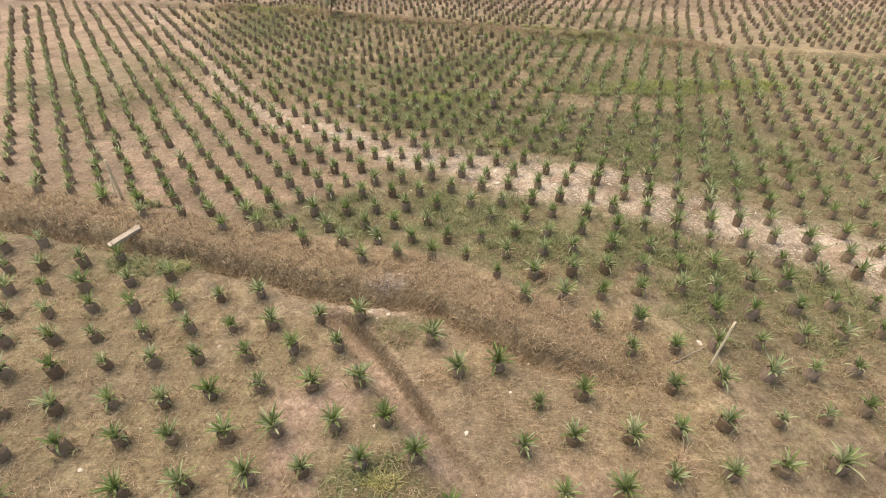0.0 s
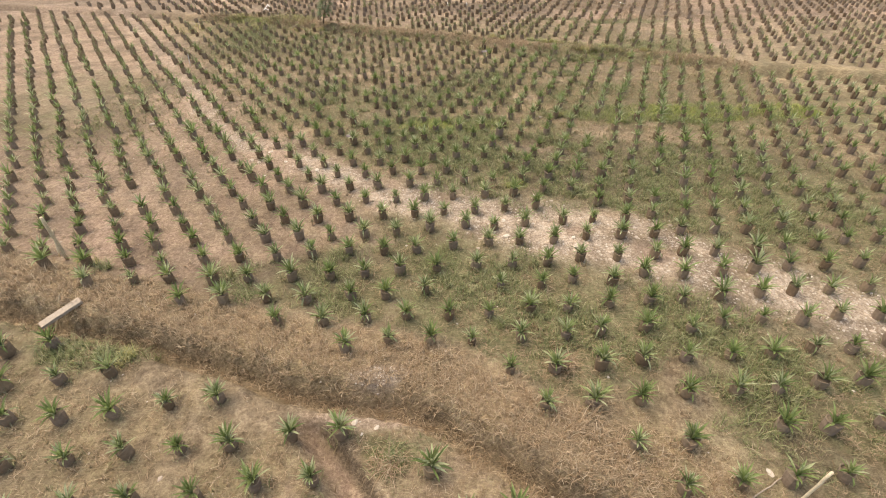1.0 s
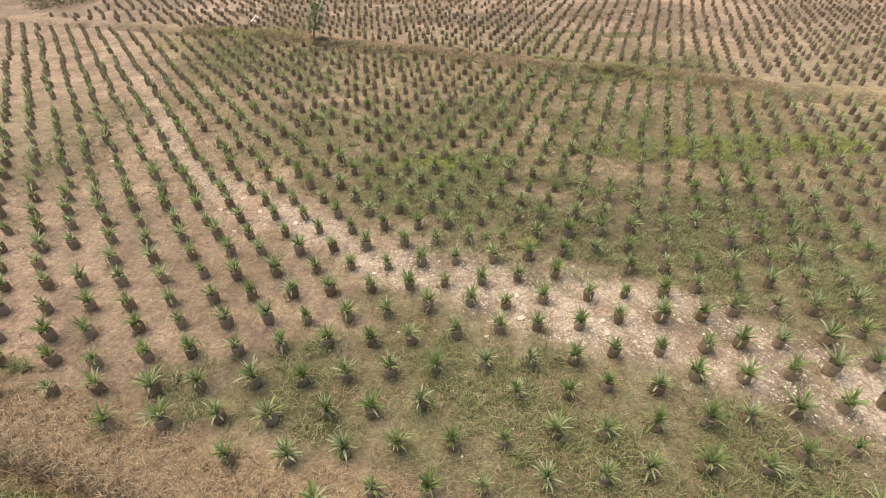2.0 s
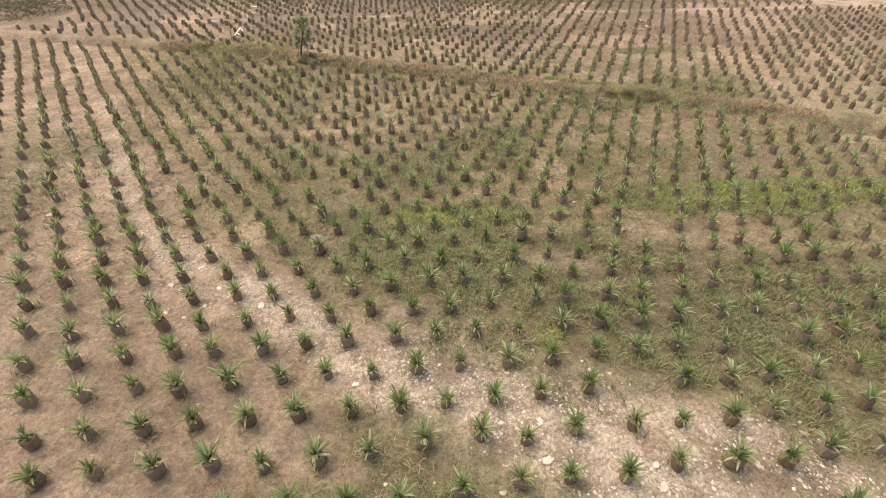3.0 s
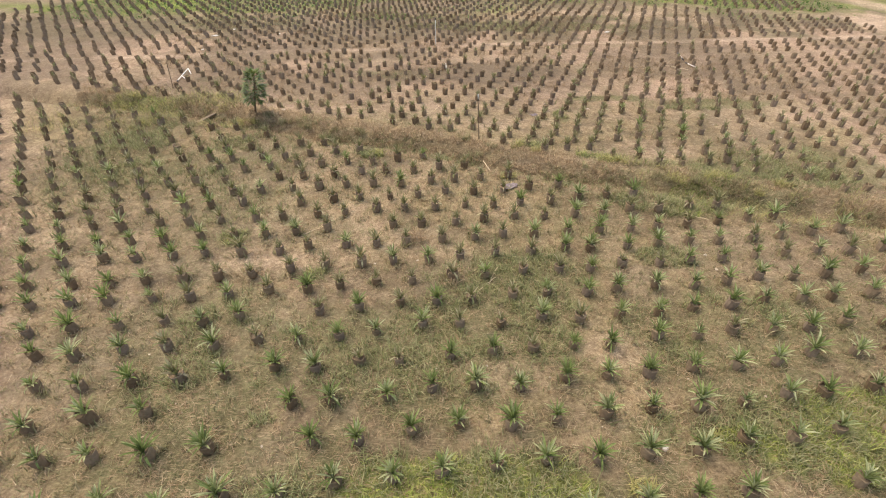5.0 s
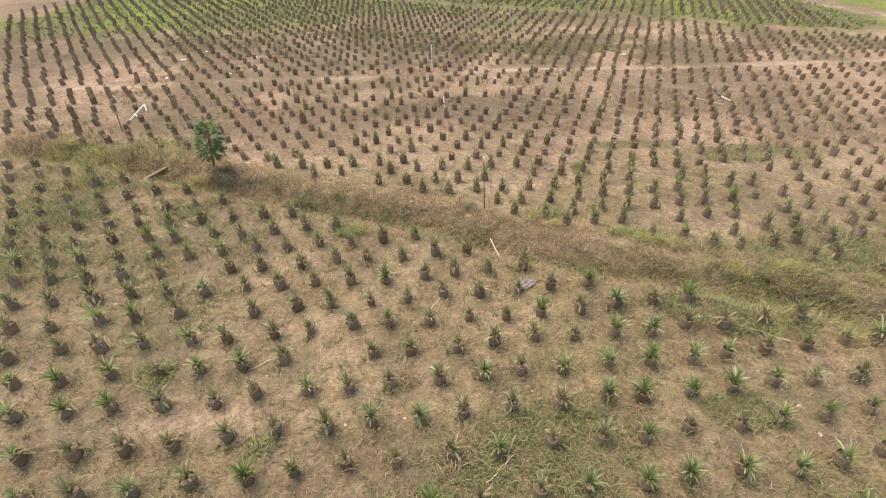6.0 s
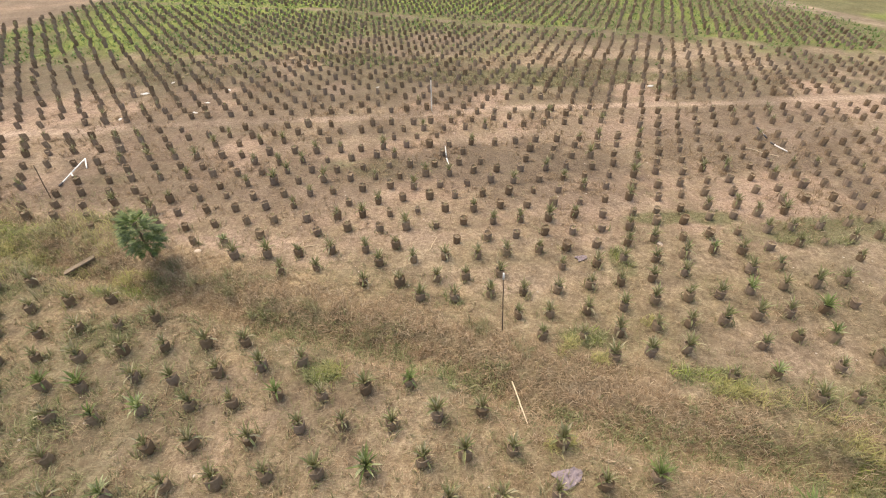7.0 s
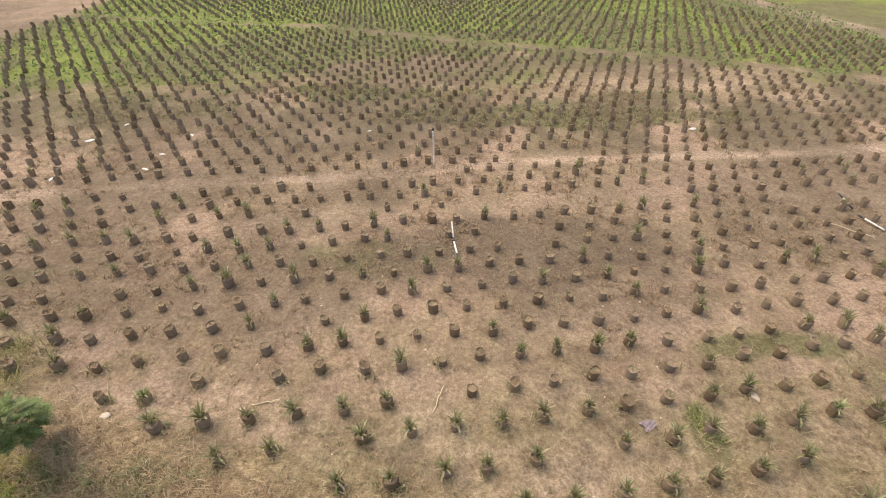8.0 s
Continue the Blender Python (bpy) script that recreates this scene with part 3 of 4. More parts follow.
def scatter(templates, pick, x, y, z, yaw, size, lean=None, tone=None):
    """Joins many turned and scaled copies of the templates into one set of arrays."""
    vs, fs, ts, base = [], [], [], 0
    for n, (tv, tf) in enumerate(templates):
        who = np.nonzero(pick == n)[0]
        if not len(who):
            continue
        c, s = np.cos(yaw[who])[:, None], np.sin(yaw[who])[:, None]
        k = size[who][:, None]
        px, py, pz = tv[None, :, 0] * k, tv[None, :, 1] * k, tv[None, :, 2] * k
        qx, qy = px * c - py * s, px * s + py * c
        if lean is not None:
            qx, qy = qx + pz * lean[who, 0:1], qy + pz * lean[who, 1:2]
        v = np.stack([qx + x[who][:, None], qy + y[who][:, None], pz + z[who][:, None]], -1).reshape(-1, 3)
        f = (tf[None] + (np.arange(len(who)) * len(tv))[:, None, None]).reshape(-1, 3) + base
        vs.append(v), fs.append(f)
        ts.append(np.repeat(tone[who] if tone is not None else np.zeros(len(who)), len(tv)))
        base += len(v)
    return np.vstack(vs), np.vstack(fs), np.concatenate(ts)


# ---- rows of bags ----
# block: an origin and the two steps of its triangular planting grid (length, degrees)
BLOCKS = {
    "near": ((-1.91, 4.18), (0.898, 6.13), (0.922, 68.6)),
    "middle": ((-6.34, 16.80), (0.900, 5.29), (0.904, 67.81)),
    "bank": ((3.21, 33.97), (0.904, 7.1), (0.923, 68.14)),
    "bare": ((-1.40, 37.54), (0.901, 5.91), (0.900, 67.6)),
    "strip": ((-5.85, 43.60), (0.900, 5.39), (0.903, 67.64)),
    "far": ((-1.45, 47.99), (0.899, 5.92), (0.920, 67.72)),
}


def planting(block, x0, x1, y0, y1):
    (cx, cy), (la, aa), (lb, ab) = BLOCKS[block]
    a, b = np.array([math.cos(radians(aa)), math.sin(radians(aa))]) * la, np.array([math.cos(radians(ab)), math.sin(radians(ab))]) * lb
    i, j = np.meshgrid(np.arange(-110, 111), np.arange(-80, 81))
    p = np.array([cx, cy]) + i.reshape(-1, 1) * a + j.reshape(-1, 1) * b
    ok = (p[:, 0] > x0) & (p[:, 0] < x1) & (p[:, 1] > y0) & (p[:, 1] < y1)
    return p[ok]


def all_places():
    rng = np.random.RandomState(5)
    out = []
    for n, name in enumerate(BLOCKS):
        p = planting(name, -38, 46, -3, 86)
        x, y = p[:, 0], p[:, 1]
        d1, d2, e, g, h = off_line(DITCH_NEAR, x, y), off_line(DITCH_FAR, x, y), off_line(EDGE_LINE, x, y), off_line(GAP_LINE, x, y), off_line(PATH_LINE, x, y)
        fade = ramp(x, 2.5, 5.0)
        if name == "near":
            ok = (d1 < -0.55 + 0.5 * fade) & (side_off(x, y) > 0.34)
        elif name == "middle":
            ok = (d1 > 0.95 - 0.9 * fade) & (d2 < -0.7)
        elif name == "bank":
            ok = (d2 > 1.5) & (e < -0.1) & (x > -7.5)
        elif name == "bare":
            ok = (e > -0.1) & (g < -0.35) & (d2 > 0.9)
        elif name == "strip":
            ok = (g > 0.25) & (h < -0.3)
        else:
            ok = (h > 0.3) & (np.abs(off_line(FAR_GAP, x, y)) > 0.85) & (x < np.interp(y, [47, 51, 57, 61, 64, 70, 75, 81], [30.5, 31, 30.5, 31.5, 32, 31.2, 28, 26.5]))
        ok &= (x > np.interp(y, [0, 28, 36, 43, 47, 52, 62, 70, 80], [-40, -40, -32, -26, -28, -33, -34, -31, -32]))
        ok &= (np.hypot(x + 7.25, y - 34.4) > 0.9) & (np.hypot((x + 13.2), (y - 40.2)) > 0.8)
        ok &= rng.rand(len(x)) > {"bank": 0.10, "near": 0.01, "middle": 0.03}.get(name, 0.03)
        x, y = x[ok], y[ok]
        out.append(np.column_stack([x + rng.normal(0, 0.045, len(x)), y + rng.normal(0, 0.045, len(x)), np.full(len(x), n)]))
    p = np.vstack(out)
    far_apart = [not any(np.hypot(p[:k, 0] - q[0], p[:k, 1] - q[1]) < 0.45) for k, q in enumerate(p)]
    return p[far_apart]


PLACES = all_places()
rng_shape = random.Random(11)
BAGS = [bag_shape(rng_shape, 14) for _ in range(8)]
FIELD_BAGS = [bag_shape(rng_shape, 10) for _ in range(6)]
FAR_BAGS = [bag_shape(rng_shape, 7) for _ in range(4)]
CROWNS = [crown(rng_shape, rng_shape.randint(26, 34), rng_shape.uniform(0.26, 0.36), 4, 1.0, skirt=1, ragged=20, fan=38) for _ in range(8)]
FIELD_CROWNS = [crown(rng_shape, rng_shape.randint(17, 21), rng_shape.uniform(0.27, 0.36), 3, 1.1, skirt=1, ragged=20, fan=38) for _ in range(6)]
FAR_CROWNS = [crown(rng_shape, 11, rng_shape.uniform(0.28, 0.36), 2, 1.25, skirt=1) for _ in range(5)]
FAR_DULL = [crown(rng_shape, 10, rng_shape.uniform(0.24, 0.32), 2, 1.05, skirt=2, ragged=18, fan=34) for _ in range(5)]
FAR_STUBS = [crown(rng_shape, 3, rng_shape.uniform(0.12, 0.18), 2, 1.2, True) for _ in range(4)]
DULL = [crown(rng_shape, rng_shape.randint(16, 22), rng_shape.uniform(0.24, 0.36), 3, 1.2, skirt=2, ragged=14, fan=30) for _ in range(8)]
STUBS = [crown(rng_shape, rng_shape.randint(4, 6), rng_shape.uniform(0.12, 0.20), 3, 0.8, True) for _ in range(6)]


def part(name, shape, mat, parent, at=(0, 0, 0), label="", smooth=False):
    v, f = shape
    me = mesh_of(name, v, f, smooth, [mat], tone=np.full(len(v), rng_shape.random()))
    ob = new(name, me)
    ob.parent, ob.location = parent, at
    return tagged(ob, label)


def potted(kind, label, category, group, bag_n, leaves, mat, hang=None):
    """A grow bag with soil and what grows in it."""
    (bag, soil, top) = BAGS[bag_n % len(BAGS)]
    thing = tagged(new(kind), label, category, group)
    body = part("grow_bag", bag, BAG, thing, smooth=True)
    part("potting_soil", soil, BAG_SOIL, body)
    if leaves is not None:
        part("crown", leaves, mat, thing, top)
    return thing


def vigour(x, y):
    """1: lush seedlings; about 0.5: dull ones; 0: bare bags."""
    return np.interp(y + 3 * (rough_noise(x, y, 3.0, 90) - 0.5), [0, 18, 22, 25, 28, 34, 35.8, 37, 45, 50], [1.0, 0.97, 0.70, 0.66, 0.53, 0.50, 0.42, 0.14, 0.10, 0.04]) + 0.16 * ramp(x, 1.5, 5) * (1 - ramp(y, 26, 31)) + 0.24 * ramp(-x, 5, 8) * (1 - ramp(y, 24, 29))


def plant_rows():
    rng = np.random.RandomState(21)
    n = len(PLACES)
    x, y = PLACES[:, 0], PLACES[:, 1]
    z = ground_z(x, y) - 0.015
    yaw, size = rng.rand(n) * 6.28, rng.normal(1.0, 0.085, n).clip(0.8, 1.2)
    lean = rng.normal(0, 0.035, (n, 2))
    v = vigour(x, y) + rng.normal(0, 0.13, n)
    state = np.where(v > 0.66, 0, np.where(v > 0.24, 1, 2))
    single = (np.abs(x) < 5.4) & (y > 2.6) & (y < 30.5) & (state == 0)
    single |= (np.abs(x) < 9.5) & (y > 20) & (y < 44) & (state == 1)
    single |= (np.abs(x) < 13.5) & (y > 30) & (y < 47) & (state == 2)
    protos = {}
    pick = rng.randint(0, 24, n)
    words = {0: ["lush green palm seedling in a black plastic grow bag", "bright green arching palm seedling in a dusty grow bag"],
             1: ["dull olive palm seedling in a black plastic grow bag", "small dark palm seedling in a dusty black bag"],
             2: ["black plastic grow bag with a few withered leaf stubs", "almost bare black grow bag of dry soil"]}
    for k in np.nonzero(single)[0]:
        s, q = int(state[k]), int(pick[k]) % 8
        key = (s, q)
        m = Matrix.Translation((x[k], y[k], z[k])) @ Matrix(((1, 0, lean[k, 0], 0), (0, 1, lean[k, 1], 0), (0, 0, 1, 0), (0, 0, 0, 1))).to_quaternion().to_matrix().to_4x4() @ Matrix.Rotation(yaw[k], 4, "Z")
        if key not in protos:
            leaves = (CROWNS[q], DULL[q], STUBS[q % 6])[s]
            mat = (LEAF, LEAF_DULL, LEAF_DRY if q % 2 else LEAF_DULL)[s]
            protos[key] = potted(("palm_seedling", "stunted_seedling", "withered_seedling_bag")[s], words[s][q % 2], "potted plant" if s < 2 else "grow bag", ("lush seedling rows", "dull seedling rows", "bare bag rows")[s], q, leaves, mat)
            protos[key].matrix_basis = m
            thing = protos[key]
        else:
            thing = copy_thing(protos[key], m)
        thing.scale = (size[k],) * 3
    rest = ~single
    close = (np.abs(x) < 11.5) & (y < 46)
    for label, sel, bags, kinds in (("rows of potted palm seedlings in black grow bags", rest & close, FIELD_BAGS, "near"), ("outer rows of palm seedlings in black grow bags", rest & ~close & (y < 46), FAR_BAGS, "outer"), ("distant rows of bare black grow bags on the field", rest & (y >= 46), FAR_BAGS, "far")):
        w = np.nonzero(sel)[0]
        p = pick[w] % len(bags)
        tone = rng.rand(len(w))
        pieces = [(scatter([b[0] for b in bags], p, x[w], y[w], z[w], yaw[w], size[w], lean[w], tone), BAG), (scatter([b[1] for b in bags], p, x[w], y[w], z[w], yaw[w], size[w], lean[w], tone), BAG_SOIL)]
        for s, shapes, mat in ((0, FIELD_CROWNS if kinds == "near" else FAR_CROWNS, LEAF), (1, DULL if kinds == "near" else FAR_DULL, LEAF_DULL), (2, STUBS if kinds == "near" else FAR_STUBS, LEAF_DRY)):
            u = w[state[w] == s]
            if kinds == "far":
                u = u[rng.rand(len(u)) < 0.6]
            if len(u):
                h = 0.27 * 0.84 * size[u]
                pieces.append((scatter(shapes, pick[u] % len(shapes), x[u] + lean[u, 0] * h, y[u] + lean[u, 1] * h, z[u] + h, yaw[u], size[u], lean[u], rng.rand(len(u))), mat))
        vs, fs, ts, ix, base = [], [], [], [], 0
        for i, ((pv, pf, pt), mat) in enumerate(pieces):
            vs.append(pv), fs.append(pf + base), ts.append(pt), ix.append(np.full(len(pf), i))
            base += len(pv)
        me = mesh_of("seedling_rows", np.vstack(vs), np.vstack(fs), False, [m for _, m in pieces], np.concatenate(ix), np.concatenate(ts))
        tagged(new("seedling_rows", me), label, "potted plants", kind="stuff")


# ---- grass, straw and gravel ----
def strew(count, x0, x1, y0, y1, weight, seed):
    rng = np.random.RandomState(seed)
    x, y = rng.uniform(x0, x1, count), rng.uniform(y0, y1, count)
    ok = rng.rand(count) < weight(x, y)
    x, y = x[ok], y[ok]
    n = len(x)
    return x, y, ground_z(x, y), rng.rand(n) * 6.28, rng, n


def plant_cover():
    r = random.Random(33)
    straws = [slivers(r, 11, 0.14, 0.0035, 0.5) if k % 2 else tuft(r, 8, 0.12, 1.4, 0.0042) for k in range(10)]
    long_straws = [tuft(r, 10, 0.2, 1.3, 0.0045) for _ in range(6)]
    olives = [tuft(r, 5, 0.17, 1.25, 0.006) for _ in range(8)]
    greens = [tuft(r, 6, 0.24, 0.95, 0.006) for _ in range(8)]
    def weedy(x, y):
        gravel, green, straw, dark, path, red = cover(x, y)
        patchy = blobs(x, y, GREEN) * (0.25 + 1.0 * ramp(rough_noise(x, y, 1.3, 145), 0.33, 0.64))
        ditch = 0.6 * ramp(-np.abs(far_off(x, y) - 0.1), -0.8, -0.2) * ramp(rough_noise(x, y, 1.3, 148), 0.4, 0.6)
        return np.maximum(0.95 * ramp(patchy, 0.15, 0.75) * ramp(green, 0.1, 0.4), ditch) * (1 - 0.8 * path)
    def lying(x, y):
        gravel, green, straw, dark, path, red = cover(x, y)
        return (0.75 + 0.5 * (1 - ramp(y, 7, 10))) * (0.10 + straw) ** 1.25 * np.clip(1 - gravel, 0, 1) * (1 - 0.95 * path) * (1 - 0.7 * ramp(y, 36, 38.5)) * (1 - 0.6 * dark) * (1 - 0.7 * ramp(-side_off(x, y), -0.4, -0.25))
    x, y, z, yaw, rng, n = strew(105000, -15, 15, 1, 46, lying, 51)
    v, f, t = scatter(straws, rng.randint(0, 10, n), x, y, z, yaw, rng.uniform(0.6, 1.4, n), None, rng.rand(n))
    tagged(new("dry_grass", mesh_of("dry_grass", v, f, False, [STRAW], tone=t)), "flattened dry straw-coloured grass over the field soil", "grass", kind="stuff")
    def banks(x, y):
        d1, d2 = near_off(x, y), far_off(x, y)
        a = ramp(d1, -0.15, 0.2) * (1 - ramp(d1, 0.9, 1.6)) * (1 - ramp(x, 2.8, 5)) * ramp(y, 0, 1)
        b = ramp(d2, -0.1, 0.3) * (1 - ramp(d2, 0.8, 1.7)) + 0.5 * ramp(d2, -1.2, -0.8) * (1 - ramp(d2, -0.4, -0.2))
        return np.maximum(a, b * ramp(rough_noise(x, y, 1.4, 141), 0.25, 0.55))
    x, y, z, yaw, rng, n = strew(120000, -17, 16, 3, 39, banks, 52)
    v, f, t = scatter(long_straws, rng.randint(0, 6, n), x, y, z, yaw, rng.uniform(0.65, 1.35, n), None, rng.rand(n))
    tagged(new("bank_grass", mesh_of("bank_grass", v, f, False, [STRAW], tone=t)), "thick brown dead grass along the ditch banks", "grass", kind="stuff")
    x, y, z, yaw, rng, n = strew(130000, -14, 14, 2, 36, weedy, 53)
    v, f, t = scatter(greens, rng.randint(0, 8, n), x, y, z, yaw, rng.uniform(0.6, 1.35, n), None, rng.rand(n))
    tagged(new("green_weeds", mesh_of("green_weeds", v, f, False, [GRASS], tone=t)), "low yellow-green weeds between the grow bags", "grass", kind="stuff")
    x, y, z, yaw, rng, n = strew(110000, -17, 16, 13, 39, lambda x, y: 0.75 * ramp(blobs(x, y, GREEN), 0.75, 1.2) * ramp(cover(x, y)[1], 0.3, 0.8) * (0.2 + 0.8 * ramp(rough_noise(x, y, 1.0, 146), 0.35, 0.6)), 59)
    v, f, t = scatter(greens, rng.randint(0, 8, n), x, y, z, yaw, rng.uniform(0.6, 1.35, n), None, rng.rand(n))
    tagged(new("bright_weeds", mesh_of("bright_weeds", v, f, False, [FRESH_GRASS], tone=t)), "fresh bright yellow-green grass in patches between bags", "grass", kind="stuff")

    def fuzz(x, y):
        gravel, green, straw, dark, path, red = cover(x, y)
        d2 = far_off(x, y)
        w = ramp(y, 14, 20) * (1 - ramp(d2, -1.2, -0.3) * (1 - 0.5 * ramp(d2, 1.0, 2.0))) * (1 - ramp(d2, 2, 4.0)) * (0.35 + 0.9 * rough_noise(x, y, 1.2, 131)) + 0.6 * ramp(green, 0.15, 0.5) * (1 - ramp(green, 0.7, 1.0))
        return np.clip(w, 0, 1) * (1 - gravel) * (1 - 0.85 * path)
    x, y, z, yaw, rng, n = strew(42000, -15, 15, 5, 39, fuzz, 58)
    w = np.nonzero((PLACES[:, 1] < 37) & (PLACES[:, 1] > 3) & (np.abs(PLACES[:, 0]) < 13))[0]
    w, m = np.repeat(w[rng.rand(len(w)) < 0.85], 5), len(x)
    a, q = rng.rand(len(w)) * 6.28, rng.uniform(0.09, 0.2, len(w))
    x, y = np.append(x, PLACES[w, 0] + q * np.cos(a)), np.append(y, PLACES[w, 1] + q * np.sin(a))
    n = len(x)
    v, f, t = scatter(olives, rng.randint(0, 8, n), x, y, ground_z(x, y), rng.rand(n) * 6.28, rng.uniform(0.55, 1.35, n) * np.where(np.arange(n) < m, 1, np.where(y > 20, 1.6, 1.3)), None, rng.rand(n))
    tagged(new("olive_weeds", mesh_of("olive_weeds", v, f, False, [OLIVE], tone=t)), "short olive-brown grass growing round the grow bags", "grass", kind="stuff")
    x, y, z, yaw, rng, n = strew(26000, -32, 34, 53, 84, lambda x, y: 0.7 * ramp(cover(x, y)[1], 0.3, 0.9), 54)
    v, f, t = scatter([tuft(r, 3, 0.22, 1.0, 0.03) for _ in range(5)], rng.randint(0, 5, n), x, y, z, yaw, rng.uniform(0.6, 1.2, n), None, rng.rand(n))
    tagged(new("far_grass", mesh_of("far_grass", v, f, False, [FAR_GREEN], tone=t)), "green grass between the distant rows of bags", "grass", kind="stuff")
    x, y, z, yaw, rng, n = strew(22000, -18, 20, 46.5, 58, lambda x, y: 0.85 * ramp(blobs(x, y, GREEN) * (0.4 + 1.2 * rough_noise(x, y, 1.0, 149)), 0.2, 0.6), 60)
    v, f, t = scatter([tuft(r, 5, 0.2, 1.1, 0.011) for _ in range(6)], rng.randint(0, 6, n), x, y, z, yaw, rng.uniform(0.6, 1.3, n), None, rng.rand(n))
    tagged(new("row_weeds", mesh_of("row_weeds", v, f, False, [OLIVE], tone=t)), "olive weeds between the rows beyond the path", "weeds", kind="stuff")
    def tall(x, y):
        left = ramp(x, -18, -15) * (1 - ramp(x, -9.6, -8.4)) * ramp(y, 33.0, 34.2) * (1 - ramp(y, 37.2, 38.0))
        right = 0.5 * ramp(x, 6.0, 7.5) * ramp(far_off(x, y), -1.4, -0.6) * (1 - ramp(far_off(x, y), 1.2, 2.0))
        return np.maximum(left, right) * ramp(rough_noise(x, y, 1.2, 151), 0.4, 0.62)
    x, y, z, yaw, rng, n = strew(26000, -18, 16, 24, 38.5, tall, 62)
    v, f, t = scatter([tuft(r, 7, 0.42, 0.95, 0.006) for _ in range(8)], rng.randint(0, 8, n), x, y, z, yaw, rng.uniform(0.55, 1.2, n), None, rng.rand(n))
    pale = np.repeat(rng.rand(len(f) // 21 + 1) < 0.45, 21)[:len(f)].astype(int)
    tagged(new("tall_grass", mesh_of("tall_grass", v, f, False, [OLIVE, YELLOW_GRASS], pale, t)), "tall yellow-olive grass on the ditch banks", "grass", kind="stuff")
    def weeds(x, y):
        n = rough_noise(x, y, 1.5, 121) + 0.35 * rough_noise(x, y, 5.0, 125)
        return 0.9 * ramp(n, 0.6, 0.86) * ramp(y, 36, 38)
    x, y, z, yaw, rng, n = strew(26000, -18, 20, 36, 56, weeds, 57)
    v, f, t = scatter([tuft(r, 7, 0.2, 1.2, 0.006) for _ in range(6)], rng.randint(0, 6, n), x, y, z, yaw, rng.uniform(0.6, 1.3, n), None, rng.rand(n))
    tagged(new("dead_weeds", mesh_of("dead_weeds", v, f, False, [LEAF_DRY], tone=t)), "grey-brown dead weeds between the bare grow bags", "weeds", kind="stuff")
    pebbles = [pebble(r) for _ in range(8)]
    x, y, z, yaw, rng, n = strew(110000, -13, 14, 6, 24, lambda x, y: cover(x, y)[0], 55)
    a = strew(2600, -14, 14, 2, 45, lambda x, y: 0.4 + 0.5 * cover(x, y)[4], 56)
    x, y, z, yaw, n = np.append(x, a[0]), np.append(y, a[1]), np.append(z, a[2]), np.append(yaw, a[3]), n + a[5]
    v, f, t = scatter(pebbles, rng.randint(0, 8, n), x, y, z, yaw, 0.009 + 0.03 * rng.rand(n) ** 3, None, rng.rand(n))
    tagged(new("gravel", mesh_of("gravel", v, f, False, [STONE], tone=t)), "pale gravel washed over the soil in a strip", "gravel", kind="stuff")



# ---- single things on the field ----
def grey_wood(name, colours, rough=0.85):
    return tinted(name, colours, rough, 0.2, "island", 22, 0.4)


BOARD = grey_wood("weathered_board", [(0.28, 0.22, 0.165), (0.37, 0.305, 0.24)])
POLE = grey_wood("dry_pole", [(0.48, 0.375, 0.24), (0.60, 0.49, 0.34)])
DARK_POLE = grey_wood("dark_stake", [(0.10, 0.07, 0.05), (0.15, 0.11, 0.075)])
WHITE = tinted("white_pvc", [(0.56, 0.53, 0.48), (0.68, 0.65, 0.60)], 0.45, 0.4, "island", 12, 0.1)
BLACK = tinted("black_pipe_joint", [(0.04, 0.035, 0.035), (0.06, 0.05, 0.05)], 0.5, 0.4, "island", 12, 0.1)
RAG = tinted("grey_lilac_plastic", [(0.18, 0.14, 0.145), (0.25, 0.20, 0.205)], 0.6, 0.3, "island", 20, 0.5)
SCRAP = tinted("pale_plastic_scrap", [(0.44, 0.41, 0.37), (0.58, 0.55, 0.51)], 0.6, 0.3, "island", 20, 0.4)
BARK = grey_wood("shrub_bark", [(0.16, 0.12, 0.085), (0.22, 0.17, 0.12)])
FROND = tinted("feathery_leaf", [(0.065, 0.092, 0.027), (0.09, 0.125, 0.034), (0.12, 0.165, 0.045), (0.17, 0.215, 0.065)], 0.5, 0.35, "island", 14, 0.1, 0.3)
BUSH_LEAF = tinted("bush_leaf", [(0.09, 0.09, 0.04), (0.12, 0.115, 0.05), (0.17, 0.145, 0.07)], 0.6, 0.3, "island", 14, 0.1, 0.2)


def on_ground(x, y, up=0.0):
    return Vector((x, y, float(ground_z(np.array([x]), np.array([y]))[0]) + up))


def tube(points, radii, sides=8, wobble=0.0, seed=1):
    """A rod through the points with a radius at each, closed at both ends."""
    r = random.Random(seed)
    pts = [Vector(p) for p in points]
    v, f = [], []
    for k, p in enumerate(pts):
        d = (pts[min(k + 1, len(pts) - 1)] - pts[max(k - 1, 0)]).normalized()
        s = d.cross(Vector((0, 0, 1)) if abs(d.z) < 0.9 else Vector((1, 0, 0))).normalized()
        u = s.cross(d)
        for i in range(sides):
            a = 2 * math.pi * i / sides
            v.append(p + (s * math.cos(a) + u * math.sin(a)) * radii[k] * (1 + r.uniform(-wobble, wobble)))
    for k in range(len(pts) - 1):
        for i in range(sides):
            a, b = k * sides + i, k * sides + (i + 1) % sides
            f += [(a, b, b + sides), (a, b + sides, a + sides)]
    v += [pts[0], pts[-1]]
    last = (len(pts) - 1) * sides
    for i in range(sides):
        f += [(len(v) - 2, (i + 1) % sides, i), (len(v) - 1, last + i, last + (i + 1) % sides)]
    return np.array([tuple(p) for p in v]), np.array(f)


